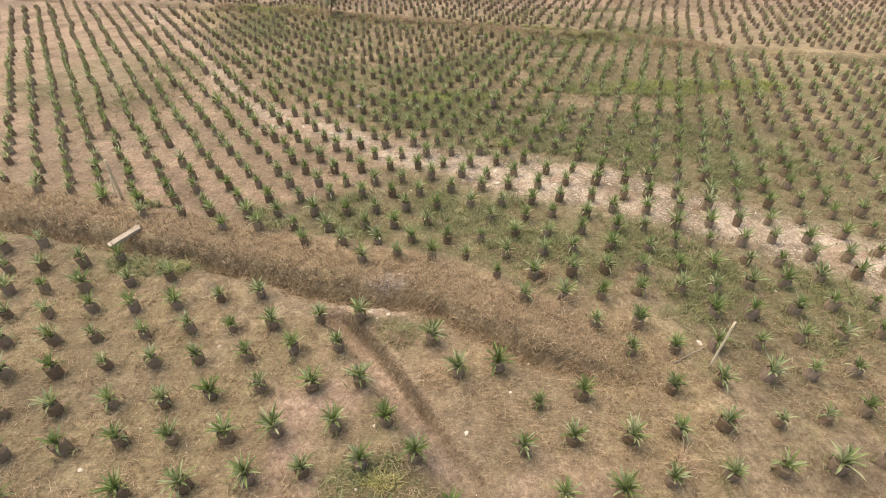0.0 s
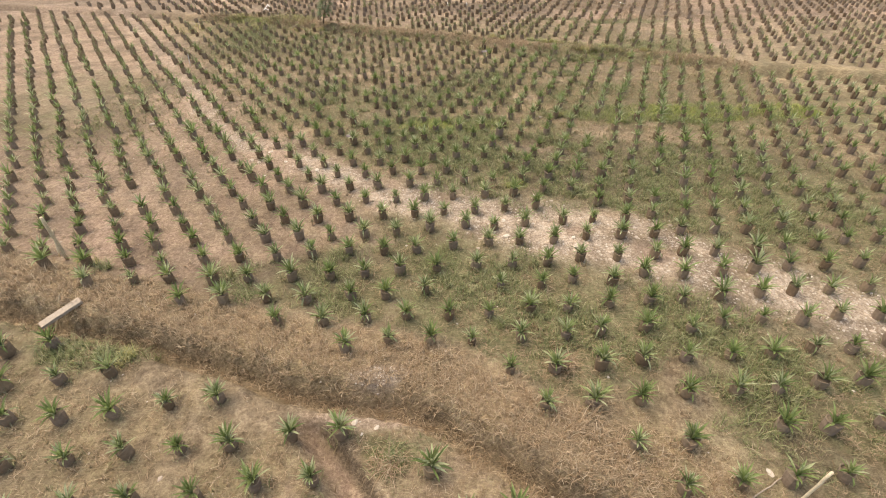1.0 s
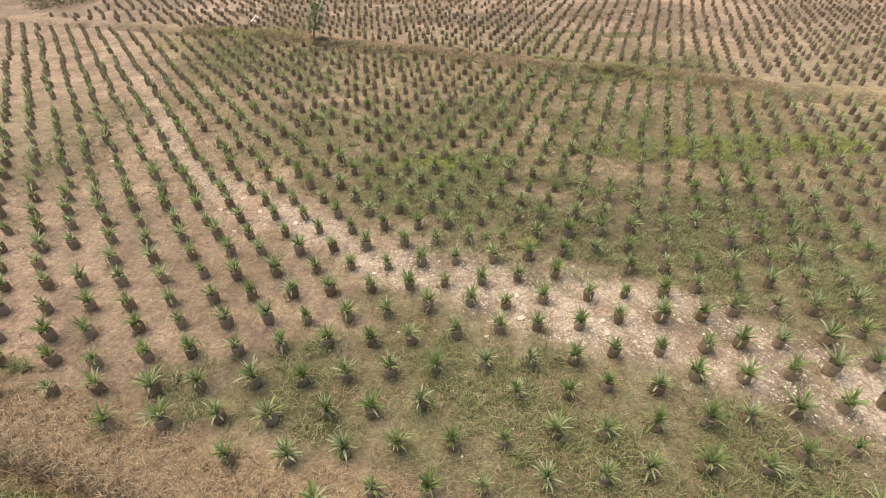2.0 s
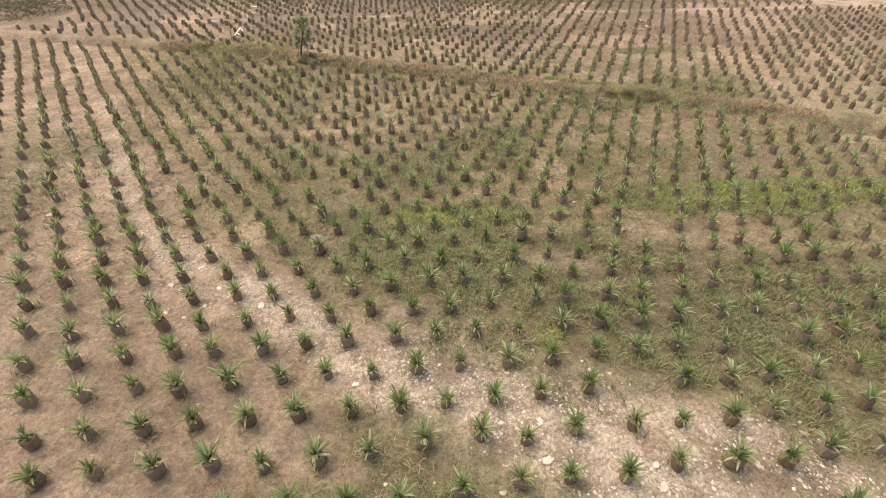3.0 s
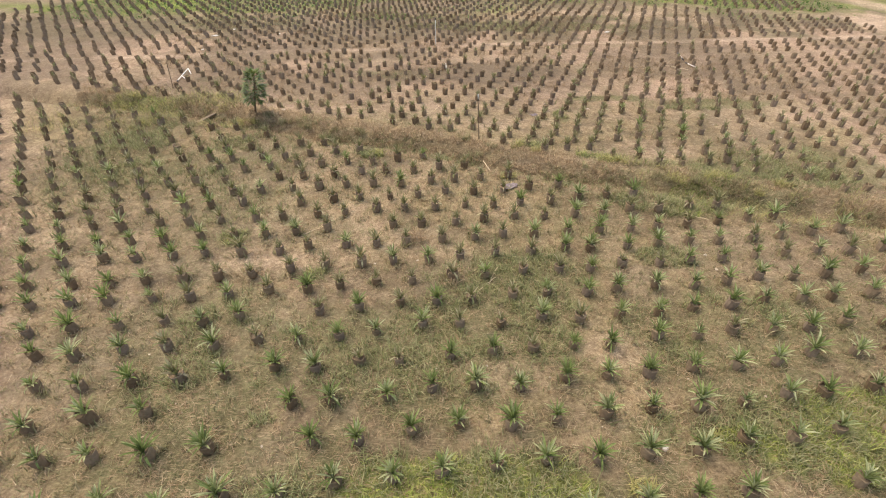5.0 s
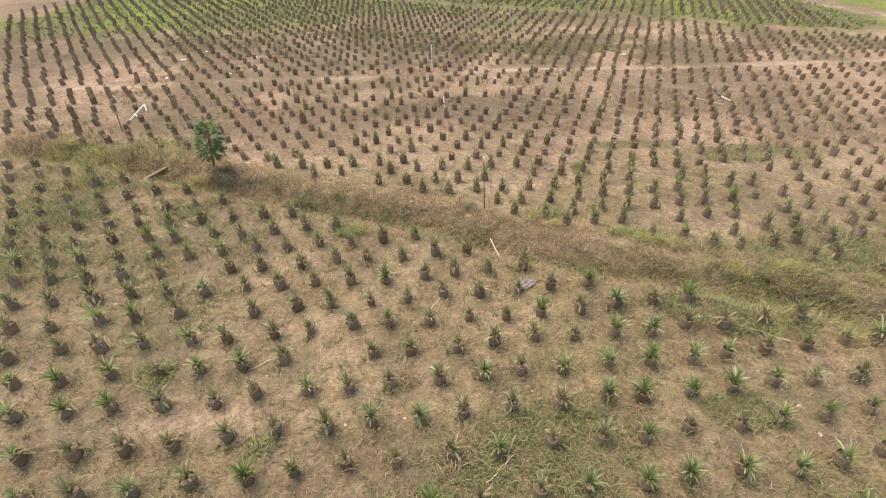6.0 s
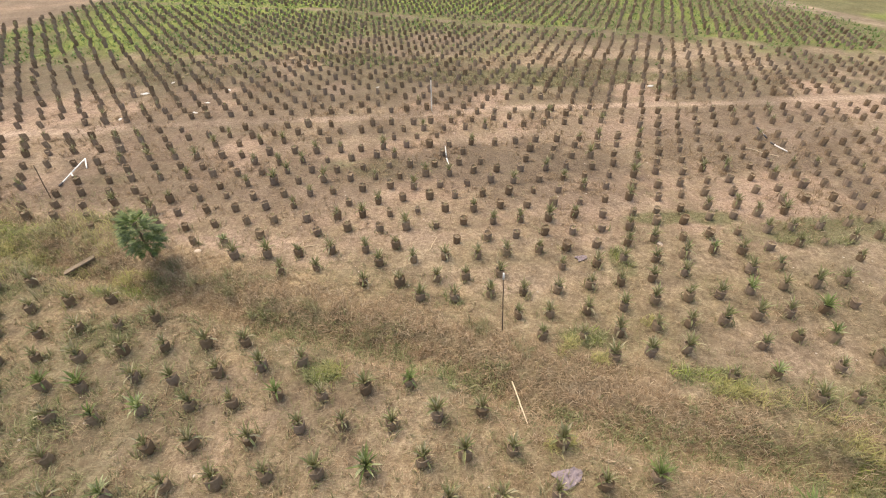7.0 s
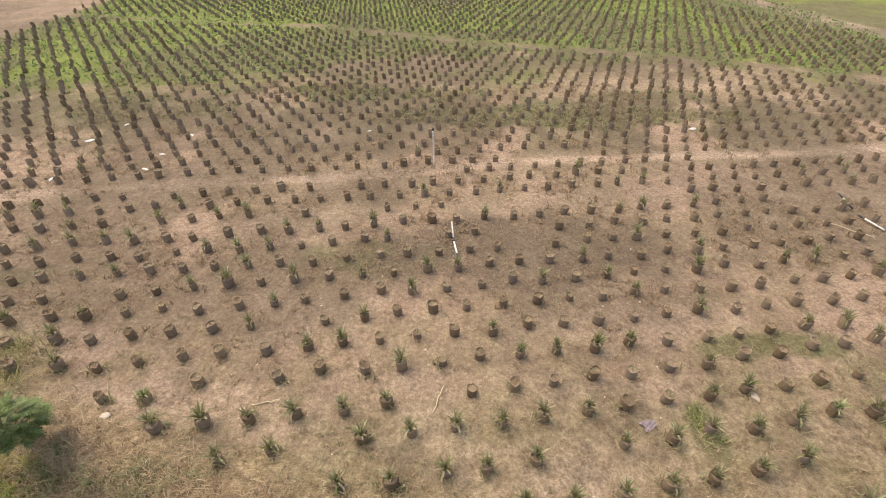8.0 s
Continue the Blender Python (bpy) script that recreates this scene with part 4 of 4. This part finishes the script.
def between(a, b, n, sag=0.0, seed=1):
    r = random.Random(seed)
    a, b = Vector(a), Vector(b)
    return [a.lerp(b, k / n) + Vector((r.uniform(-sag, sag), r.uniform(-sag, sag), r.uniform(-sag, sag))) * (0 < k < n) for k in range(n + 1)]


def thing(kind, label, category, at, group=""):
    ob = tagged(new(kind), label, category, group)
    ob.location = at
    return ob


def rod(kind, label, category, a, b, r0, r1, mat, sag=0.01, extra=(), group=""):
    """A pole from a to b, with further parts given as (name, from, to, radius, material, label)."""
    a, b = Vector(a), Vector(b)
    ob = thing(kind, label, category, a, group)
    n = 7
    part("shaft", tube(between(Vector(), b - a, n, sag, len(kind)), [r0 + (r1 - r0) * k / n for k in range(n + 1)], 8, 0.12), mat, ob, smooth=True)
    for name, p, q, r, m, words in extra:
        p, q = Vector(p) - a, Vector(q) - a
        part(name, tube([p, p.lerp(q, 0.5), q], [r, r * 1.05, r], 10), m, ob, label=words, smooth=True)
    return ob


def plank(kind, label, a, b, width, thick, mat):
    a, b = Vector(a), Vector(b)
    d, mid = (b - a), (a + b) / 2
    bm = bmesh.new()
    bmesh.ops.create_cube(bm, size=1)
    bmesh.ops.scale(bm, vec=(d.length, width, thick), verts=bm.verts)
    bmesh.ops.subdivide_edges(bm, edges=[e for e in bm.edges if abs((e.verts[0].co - e.verts[1].co).x) > 0.1], cuts=7)
    r = random.Random(8)
    for q in bm.verts:
        q.co += Vector((r.uniform(-0.012, 0.012) if abs(q.co.x) > d.length * 0.49 else 0, r.uniform(-0.006, 0.006), r.uniform(-0.004, 0.004)))
    bmesh.ops.bevel(bm, geom=bm.edges[:], offset=0.006, segments=1, affect="EDGES")
    me = bpy.data.meshes.new(kind)
    bm.to_mesh(me)
    bm.free()
    me.materials.append(mat)
    ob = tagged(new(kind, me), label, "plank")
    ob.matrix_world = Matrix.Translation(mid) @ d.to_track_quat("X", "Z").to_matrix().to_4x4()
    return ob


def poles_and_pipes():
    plank("wooden_board", "weathered grey wooden board bridging the ditch", (-8.55, 8.98, 0.16), (-8.02, 9.62, 0.30), 0.2, 0.07, BOARD)
    plank("dark_board", "dark weathered board across the far ditch", on_ground(-10.45, 35.1, 0.10), on_ground(-9.75, 35.55, 0.03), 0.18, 0.05, BARK)
    rod("split_stick", "short split stick on the ditch edge", "stick", on_ground(-8.75, 9.3, 0.02), on_ground(-8.55, 9.75, 0.12), 0.018, 0.012, POLE)
    a = on_ground(-9.42, 11.2)
    rod("leaning_pole", "tall bleached pole standing at the row end", "pole", a, (-9.25, 11.1, 1.48), 0.042, 0.034, POLE, 0.005)
    rod("leaning_stick", "thin dry stick leaning on the pole", "stick", on_ground(-9.72, 11.35), (-9.74, 11.6, 0.75), 0.028, 0.022, POLE)
    rod("bleached_pole", "bleached upright pole stuck in the straw", "pole", on_ground(5.22, 5.36), (5.2, 5.37, 1.3), 0.026, 0.02, POLE, 0.004)
    rod("fallen_branch", "thin grey branch lying on dry grass", "stick", on_ground(4.55, 5.45, 0.02), on_ground(5.4, 5.85, 0.06), 0.014, 0.009, BOARD, 0.008)
    b = on_ground(1.58, 32.5)
    rod("marker_stake", "dark thin marker stake with a white painted tip", "stake", b, b + Vector((-0.12, 0.02, 1.75)), 0.015, 0.012, DARK_POLE, 0.006, [("white_tip", b + Vector((-0.112, 0.02, 1.62)), b + Vector((-0.123, 0.02, 1.80)), 0.02, WHITE, "white painted tip")])
    rod("bleached_stick", "pale bleached stick lying down the ditch bank", "stick", on_ground(1.66, 31.25, 0.12), on_ground(1.79, 30.15, 0.05), 0.016, 0.012, POLE, 0.006)
    b = on_ground(-0.12, 46.25)
    rod("white_post", "slim white post beside the dusty path", "post", b, b + Vector((-0.03, 0.0, 1.55)), 0.026, 0.026, WHITE, 0.004, [("dark_cap", b + Vector((-0.03, 0, 1.5)), b + Vector((-0.03, 0, 1.62)), 0.034, BLACK, "dark cap")])
    b = on_ground(-13.04, 38.69)
    rod("thin_stake", "thin dark stake standing at the edge of bare soil", "stake", b, b + Vector((0.2, -0.1, 1.3)), 0.016, 0.012, DARK_POLE, 0.008)
    for k, (x, y, h) in enumerate(((-16.9, 67.1, 1.3), (28.5, 67.5, 1.5), (12.9, 60.0, 0.8), (-13.2, 27.0, 0.6))):
        b = on_ground(x, y)
        rod("row_marker", "short pale marker stick between the rows", "stake", b, b + Vector((0.05, 0.03, h)), 0.026 if y > 50 else 0.018, 0.02 if y > 50 else 0.014, WHITE if y < 40 else POLE, 0.01, group="row markers")
    # pipe lengths with dark joints
    def pipe(label, points, joints):
        at = on_ground(points[0][0], points[0][1])
        ob = thing("irrigation_pipe", label, "pipe", at, "irrigation pipes")
        pts = [on_ground(x, y, up) - at for x, y, up in points]
        for n in range(len(pts) - 1):
            part("pipe_length", tube(between(pts[n], pts[n + 1], 3), [0.026] * 4, 10), WHITE, ob, smooth=True)
        for n in joints:
            p = pts[n]
            q = pts[n + 1] if n + 1 < len(pts) else pts[n - 1]
            d = (q - p).normalized() * 0.11
            part("joint", tube([p - d, p, p + d], [0.033, 0.036, 0.033], 10), BLACK, ob, label="black pipe joint", smooth=True)
    pipe("white pipe with a dark joint lying on bare soil", [(0.44, 42.4, 0.06), (0.46, 41.45, 0.06), (0.55, 40.65, 0.06)], [1, 2])
    pipe("bent white pipe frame lying on bare soil", [(-13.19, 39.5, 0.06), (-13.27, 40.25, 0.10), (-13.38, 41.3, 0.14), (-13.0, 40.7, 0.05)], [0])
    pipe("white pipe branch lying beside the bent frame", [(-13.24, 40.2, 0.10), (-12.82, 39.75, 0.05)], [])
    pipe("white pipe end propped over the bare soil", [(13.9, 43.5, 0.28), (14.0, 43.05, 0.16)], [0, 1])
    pipe("white pipe lying on bare reddish soil", [(14.0, 42.5, 0.1), (14.15, 41.75, 0.06)], [0])
    rod("dry_cane", "long thin dry cane lying on the soil", "stick", on_ground(12.65, 42.4, 0.02), on_ground(13.6, 41.4, 0.03), 0.014, 0.01, POLE, 0.02)
    for k, (x, y, a, n) in enumerate(((-3.9, 26.6, 0.5, 0.8), (1.2, 24.4, 1.1, 0.7), (0.9, 24.2, 0.7, 0.7), (-0.2, 35.6, 1.2, 0.7), (-4.0, 35.9, 0.1, 0.6), (7.2, 27.6, -0.6, 0.9), (-0.2, 28.1, 0.9, 0.6))):
        rod("dry_cane", "thin dry cane lying on the straw", "stick", on_ground(x, y, 0.02), on_ground(x + n * math.cos(a), y + n * math.sin(a), 0.07), 0.012, 0.008, POLE, 0.02, group="fallen canes")


def crumpled(r, size, flat):
    bm = bmesh.new()
    bmesh.ops.create_icosphere(bm, subdivisions=2, radius=1)
    for v in bm.verts:
        v.co *= r.uniform(0.75, 1.15)
        v.co = Vector((v.co.x * size, v.co.y * size * 0.75, max(v.co.z, -0.35) * size * flat))
    vs = np.array([tuple(v.co) for v in bm.verts])
    fs = np.array([[v.index for v in f.verts] for f in bm.faces])
    bm.free()
    return vs, fs


def torn_sheet(r, long, wide, n=9):
    """A crumpled plastic sheet with a ragged outline, a little thick."""
    v, f = [], []
    for layer in (0.0, 0.006):
        for i in range(n):
            for j in range(n):
                u, w = i / (n - 1) - 0.5, j / (n - 1) - 0.5
                ragged = 1 + (0.18 * math.sin(7 * w + 3 * u) if abs(u) == 0.5 or abs(w) == 0.5 else 0)
                h = 0.05 * abs(math.sin(9 * u + 2 * w)) + 0.04 * abs(math.sin(8 * w - 5 * u)) + 0.012 * math.sin(40 * u * w + i)
                v.append((u * long * ragged, w * wide * ragged, h * (1 - 1.2 * max(abs(u), abs(w))) + layer))
    for i in range(n - 1):
        for j in range(n - 1):
            a = i * n + j
            for b, turn in ((n * n, False), (0, True)):
                q = (a + b, a + n + b, a + n + 1 + b, a + 1 + b)
                q = q[::-1] if turn else q
                f += [(q[0], q[1], q[2]), (q[0], q[2], q[3])]
    return np.array(v), np.array(f)


def litter():
    r = random.Random(4)
    shapes = [crumpled(r, 1.0, 0.35) for _ in range(4)]
    def lump(kind, label, category, x, y, size, mat, group="", stretch_x=1.0):
        v, f = shapes[r.randrange(4)]
        me = mesh_of(kind, v * [stretch_x, 1, 1], f, False, [mat], tone=np.full(len(v), r.random()))
        ob = tagged(new(kind, me), label, category, group)
        ob.matrix_world = Matrix.Translation(on_ground(x, y, 0.1 * size)) @ Matrix.Rotation(r.uniform(0, 6.28), 4, "Z") @ Matrix.Scale(size, 4)
    for x, y, n in ((-14.8, 48.7, 0.15), (-11.1, 47.3, 0.10), (-11.2, 46.1, 0.10), (-14.1, 50.3, 0.09), (-10.7, 49.2, 0.09), (-14.3, 45.4, 0.09), (11.6, 49.6, 0.12), (-3.0, 49.6, 0.07)):
        lump("plastic_scrap", "crumpled pale plastic scrap lying between the rows", "litter", x, y, n, SCRAP, "plastic scraps", 1.6)
    lump("torn_bag", "torn grey-lilac plastic bag lying in weeds", "litter", -3.5, 18.5, 0.16, RAG, "torn bags")
    for x, y, label in ((4.2, 35.3, "torn lilac plastic shreds on dry soil"), (2.36, 29.1, "torn lilac plastic bag shreds on straw")):
        v, f = torn_sheet(r, 0.46, 0.30) if y < 30 else torn_sheet(r, 0.30, 0.2)
        ob = tagged(new("torn_bag", mesh_of("torn_bag", v, f, False, [RAG], tone=np.full(len(v), 0.5))), label, "litter", "torn bags")
        ob.matrix_world = Matrix.Translation(on_ground(x, y, 0.01)) @ Matrix.Rotation(0.35, 4, "Z")
    lump("white_tag", "small white plastic tag in the weeds", "litter", 4.0, 20.25, 0.07, SCRAP)
    stones = [(6.7, 35.9, 0.12), (-6.8, 35.6, 0.11), (5.28, 5.95, 0.07), (1.8, 5.8, 0.05), (0.4, 4.0, 0.05), (-4.6, 5.9, 0.05), (-5.9, 3.4, 0.05), (1.7, 12.3, 0.10), (3.5, 12.2, 0.07), (3.5, 11.85, 0.10), (1.7, 13.0, 0.09), (3.0, 12.0, 0.06), (5.2, 12.2, 0.07), (1.0, 13.0, 0.06),
              (-6.6, 16.6, 0.10), (-6.3, 16.45, 0.08), (-5.4, 16.5, 0.07), (-4.2, 15.9, 0.10), (-5.5, 15.9, 0.07), (-6.3, 15.7, 0.06), (-11.5, 19.6, 0.13), (7.2, 25.6, 0.05), (7.2, 25.0, 0.05), (-1.6, 6.85, 0.07), (-1.2, 6.75, 0.06)]
    while len(stones) < 70:
        x = r.uniform(-9, 11)
        y = float(np.interp(x, GRAVEL[:, 0], GRAVEL[:, 1])) + r.gauss(0, 0.8)
        stones.append((x, y, r.uniform(0.03, 0.075)))
    for x, y, n in stones:
        lump("stone", "rounded pale stone lying on dusty soil" if n > 0.06 else "small pale stone half sunk in soil", "stone", x, y, n, STONE, "pale stones")


def feather(r, az, rise, length, pairs, droop, start):
    """A pinnate leaf: pairs of leaflets along an arching rib."""
    out, side = Vector((math.cos(az), math.sin(az), 0)), Vector((-math.sin(az), math.cos(az), 0))
    v, f, p, ang = [], [], Vector(start), rise
    for k in range(pairs):
        u = k / (pairs - 1)
        along = out * math.cos(ang) + Vector((0, 0, 1)) * math.sin(ang)
        p = p + along * (length / pairs)
        ang -= droop / pairs
        n = length * 0.24 * math.sin(math.pi * (0.15 + 0.78 * u)) * r.uniform(0.8, 1.2)
        for s in (-1, 1):
            d = (side * s + along * 0.7 + Vector((0, 0, r.uniform(-0.3, 0.15)))).normalized()
            w = along * n * 0.16
            a = len(v)
            v += [p - w, p + w, p + d * n * 0.6 + w * 0.9, p + d * n * 0.6 - w * 0.9, p + d * n]
            f += [(a, a + 1, a + 2), (a, a + 2, a + 3), (a + 3, a + 2, a + 4)]
    return v, f


def small_tree():
    r = random.Random(12)
    at = on_ground(-7.93, 35.35)
    tree = thing("small_tree", "young bright green tree with feathery leaves by the ditch", "tree", at)
    stem = [Vector((0, 0, -0.1)), Vector((0.2, -0.27, 0.5)), Vector((0.5, -0.68, 1.2)), Vector((0.78, -1.06, 1.9))]
    part("trunk", tube(stem, [0.05, 0.042, 0.034, 0.02], 9, 0.08), BARK, tree, smooth=True)
    v, f = [], []
    for k in range(92):
        u = k / 91
        h = 0.5 + 1.35 * u
        c = Vector((0.415 * h, -0.565 * h, h))
        a = k * 2.4 + r.uniform(-0.4, 0.4)
        reach = 0.08 + 0.20 * math.sin(math.pi * min(1.0, 0.25 + 0.75 * u)) * r.uniform(0.6, 1.1)
        tip = c + Vector((math.cos(a) * reach, math.sin(a) * reach, 0.08))
        if k % 4 == 0:
            part("limb", tube([c, c.lerp(tip, 0.6) + Vector((0, 0, 0.03)), tip], [0.014, 0.011, 0.007], 6), BARK, tree, smooth=True)
        for j in range(3):
            lv, lf = feather(r, a + r.uniform(-0.9, 0.9), radians(r.uniform(-25, 30) + 50 * u * u), r.uniform(0.24, 0.39), 13, radians(r.uniform(10, 60)), tip)
            base = len(v)
            v += lv
            f += [tuple(i + base for i in t) for t in lf]
    for a, n in ((0.3, 0.7), (-0.5, 0.55), (2.7, 0.6), (3.4, 0.45)):
        lv, lf = feather(r, a, radians(20), n, 12, radians(75), (0.18, -0.24, 0.42))
        part("dead_frond", (np.array([tuple(p) for p in lv]), np.array(lf)), LEAF_DRY, tree, label="withered brown frond")
    part("crown", (np.array([tuple(p) for p in v]), np.array(f)), FROND, tree)


def bush(x, y, wide, high, seed, label):
    r = random.Random(seed)
    ob = thing("bush", label, "bush", on_ground(x, y), "field edge bushes")
    for k in range(7):
        a = k * 0.9 + r.uniform(-0.3, 0.3)
        part("stem", tube([(0, 0, -0.05), (math.cos(a) * wide * 0.2, math.sin(a) * wide * 0.2, high * 0.4), (math.cos(a) * wide * 0.4, math.sin(a) * wide * 0.4, high * 0.75)], [0.03, 0.02, 0.01], 6), BARK, ob, smooth=True)
    v, f = [], []
    for k in range(1500):
        a, q = r.uniform(0, 6.28), r.random() ** 0.5
        h = high * r.uniform(0.1, 1.0) * (1 - 0.55 * q * q) * (0.75 + 0.4 * math.sin(3 * a + seed))
        c = Vector((math.cos(a) * q * wide * 0.55, math.sin(a) * q * wide * 0.55, h))
        d = Vector((r.gauss(0, 1), r.gauss(0, 1), r.gauss(0, 0.7))).normalized() * r.uniform(0.06, 0.13)
        s = d.cross(Vector((r.gauss(0, 1), r.gauss(0, 1), r.gauss(0, 1)))).normalized() * 0.035
        n = len(v)
        v += [c - d, c + s, c + d, c - s]
        f += [(n, n + 1, n + 2), (n, n + 2, n + 3)]
    part("crown", (np.array([tuple(p) for p in v]), np.array(f)), BUSH_LEAF, ob)


def straw_heaps():
    """Heaps of cut dry grass, each a thing of its own."""
    r = random.Random(17)
    for x, y, n in ((3.9, 3.4, 0.45), (1.6, 14.9, 0.35), (2.4, 8.1, 0.4), (-0.6, 26.3, 0.4), (-0.9, 6.0, 0.35), (0.5, 24.6, 0.5), (2.3, 6.7, 0.4), (-0.2, 5.0, 0.35)):
        v, f = [], []
        for k in range(7):
            tv, tf = tuft(r, 22, n * 0.9, 1.5, 0.006)
            tv = tv + [r.gauss(0, n * 0.35), r.gauss(0, n * 0.3), r.uniform(0, n * 0.14)]
            f += [tuple(i + sum(len(q) for q in v) for i in t) for t in tf]
            v.append(tv)
        vs = np.vstack(v)
        ob = tagged(new("hay_mound", mesh_of("hay_mound", vs, np.array(f), False, [STRAW], tone=np.full(len(vs), 0.3))), "loose heap of pale dry grass on the soil", "hay", "hay mounds")
        ob.location = on_ground(x, y)



def grass_clumps():
    """Single clumps of tall grass on the ditch banks and between the rows."""
    r = random.Random(29)
    looks = {"y": (YELLOW_GRASS, "yellow-green clump of tall grass on the ditch bank"), "g": (GRASS, "green clump of grass growing among straw"), "o": (OLIVE, "olive-brown clump of dry grass on the bank")}
    for x, y, n, look in ((5.9, 30.75, 0.42, "y"), (7.5, 29.6, 0.36, "o"), (4.5, 28.5, 0.28, "g"), (4.1, 29.25, 0.3, "g"), (2.3, 29.7, 0.34, "y"), (3.6, 31.6, 0.36, "y"), (2.3, 27.5, 0.26, "g"), (-2.2, 31.45, 0.3, "y"), (-0.4, 31.6, 0.3, "g"), (-4.3, 33.4, 0.38, "g"),
                          (0.45, 33.5, 0.3, "g"), (1.05, 32.6, 0.42, "o"), (-8.6, 34.7, 0.36, "y"), (-7.8, 30.4, 0.3, "g"), (8.1, 29.5, 0.4, "y"), (8.7, 29.4, 0.42, "o"), (5.3, 32.8, 0.24, "y"), (-12.8, 36.2, 0.5, "y"), (-11.6, 36.5, 0.4, "o"), (-14.0, 36.9, 0.46, "o"), (-15.3, 37.9, 0.5, "o"),
                          (-13.3, 36.0, 0.4, "o"), (-10.2, 36.2, 0.34, "o"), (7.1, 28.3, 0.34, "g"), (11.2, 29.0, 0.36, "y"), (9.6, 28.9, 0.4, "o"), (10.3, 28.6, 0.34, "y"), (3.4, 19.6, 0.26, "y"), (-0.2, 19.2, 0.28, "y"), (-3.2, 20.8, 0.28, "g"), (4.8, 20.3, 0.26, "y"), (3.0, 16.4, 0.26, "g"),
                          (-6.3, 34.4, 0.34, "o"), (-5.4, 34.0, 0.32, "o"), (-3.2, 33.5, 0.3, "o"), (-1.6, 32.7, 0.32, "o"), (2.0, 31.9, 0.3, "o"), (-7.2, 34.9, 0.3, "o"), (-8.2, 34.85, 0.46, "y"), (-7.75, 34.75, 0.34, "y"), (-8.75, 11.0, 0.36, "y"), (-8.35, 10.85, 0.34, "g"), (-6.3, 8.2, 0.3, "y"), (2.3, 14.95, 0.3, "y"), (-13.8, 37.1, 0.46, "y"), (-14.6, 36.7, 0.5, "y"), (-11.8, 35.7, 0.42, "y"), (9.2, 29.6, 0.46, "y"), (6.4, 30.6, 0.4, "y"), (3.0, 32.0, 0.38, "y"), (-2.5, 31.3, 0.34, "g"), (-0.9, 6.2, 0.28, "g"), (-1.0, 3.2, 0.3, "y")):
        mat, label = looks[look]
        v, f, base = [], [], 0
        for k in range(6):
            tv, tf = tuft(r, 24, n * 0.85, 1.0, 0.006)
            tv = tv + [r.gauss(0, n * 0.42), r.gauss(0, n * 0.28), 0]
            v.append(tv), f.append(tf + base)
            base += len(tv)
        vs = np.vstack(v)
        ob = tagged(new("grass_clump", mesh_of("grass_clump", vs, np.vstack(f), False, [mat], tone=np.full(len(vs), r.random()))), label, "grass", "grass clumps")
        ob.location = on_ground(x, y)


poles_and_pipes()
grass_clumps()
litter()
small_tree()
bush(-30.5, 46.2, 4.6, 1.3, 3, "wide dark olive bush at the field edge")
bush(-33.5, 49.5, 4.2, 1.5, 5, "tall dark olive bush at the field edge")
straw_heaps()
plant_cover()
plant_rows()
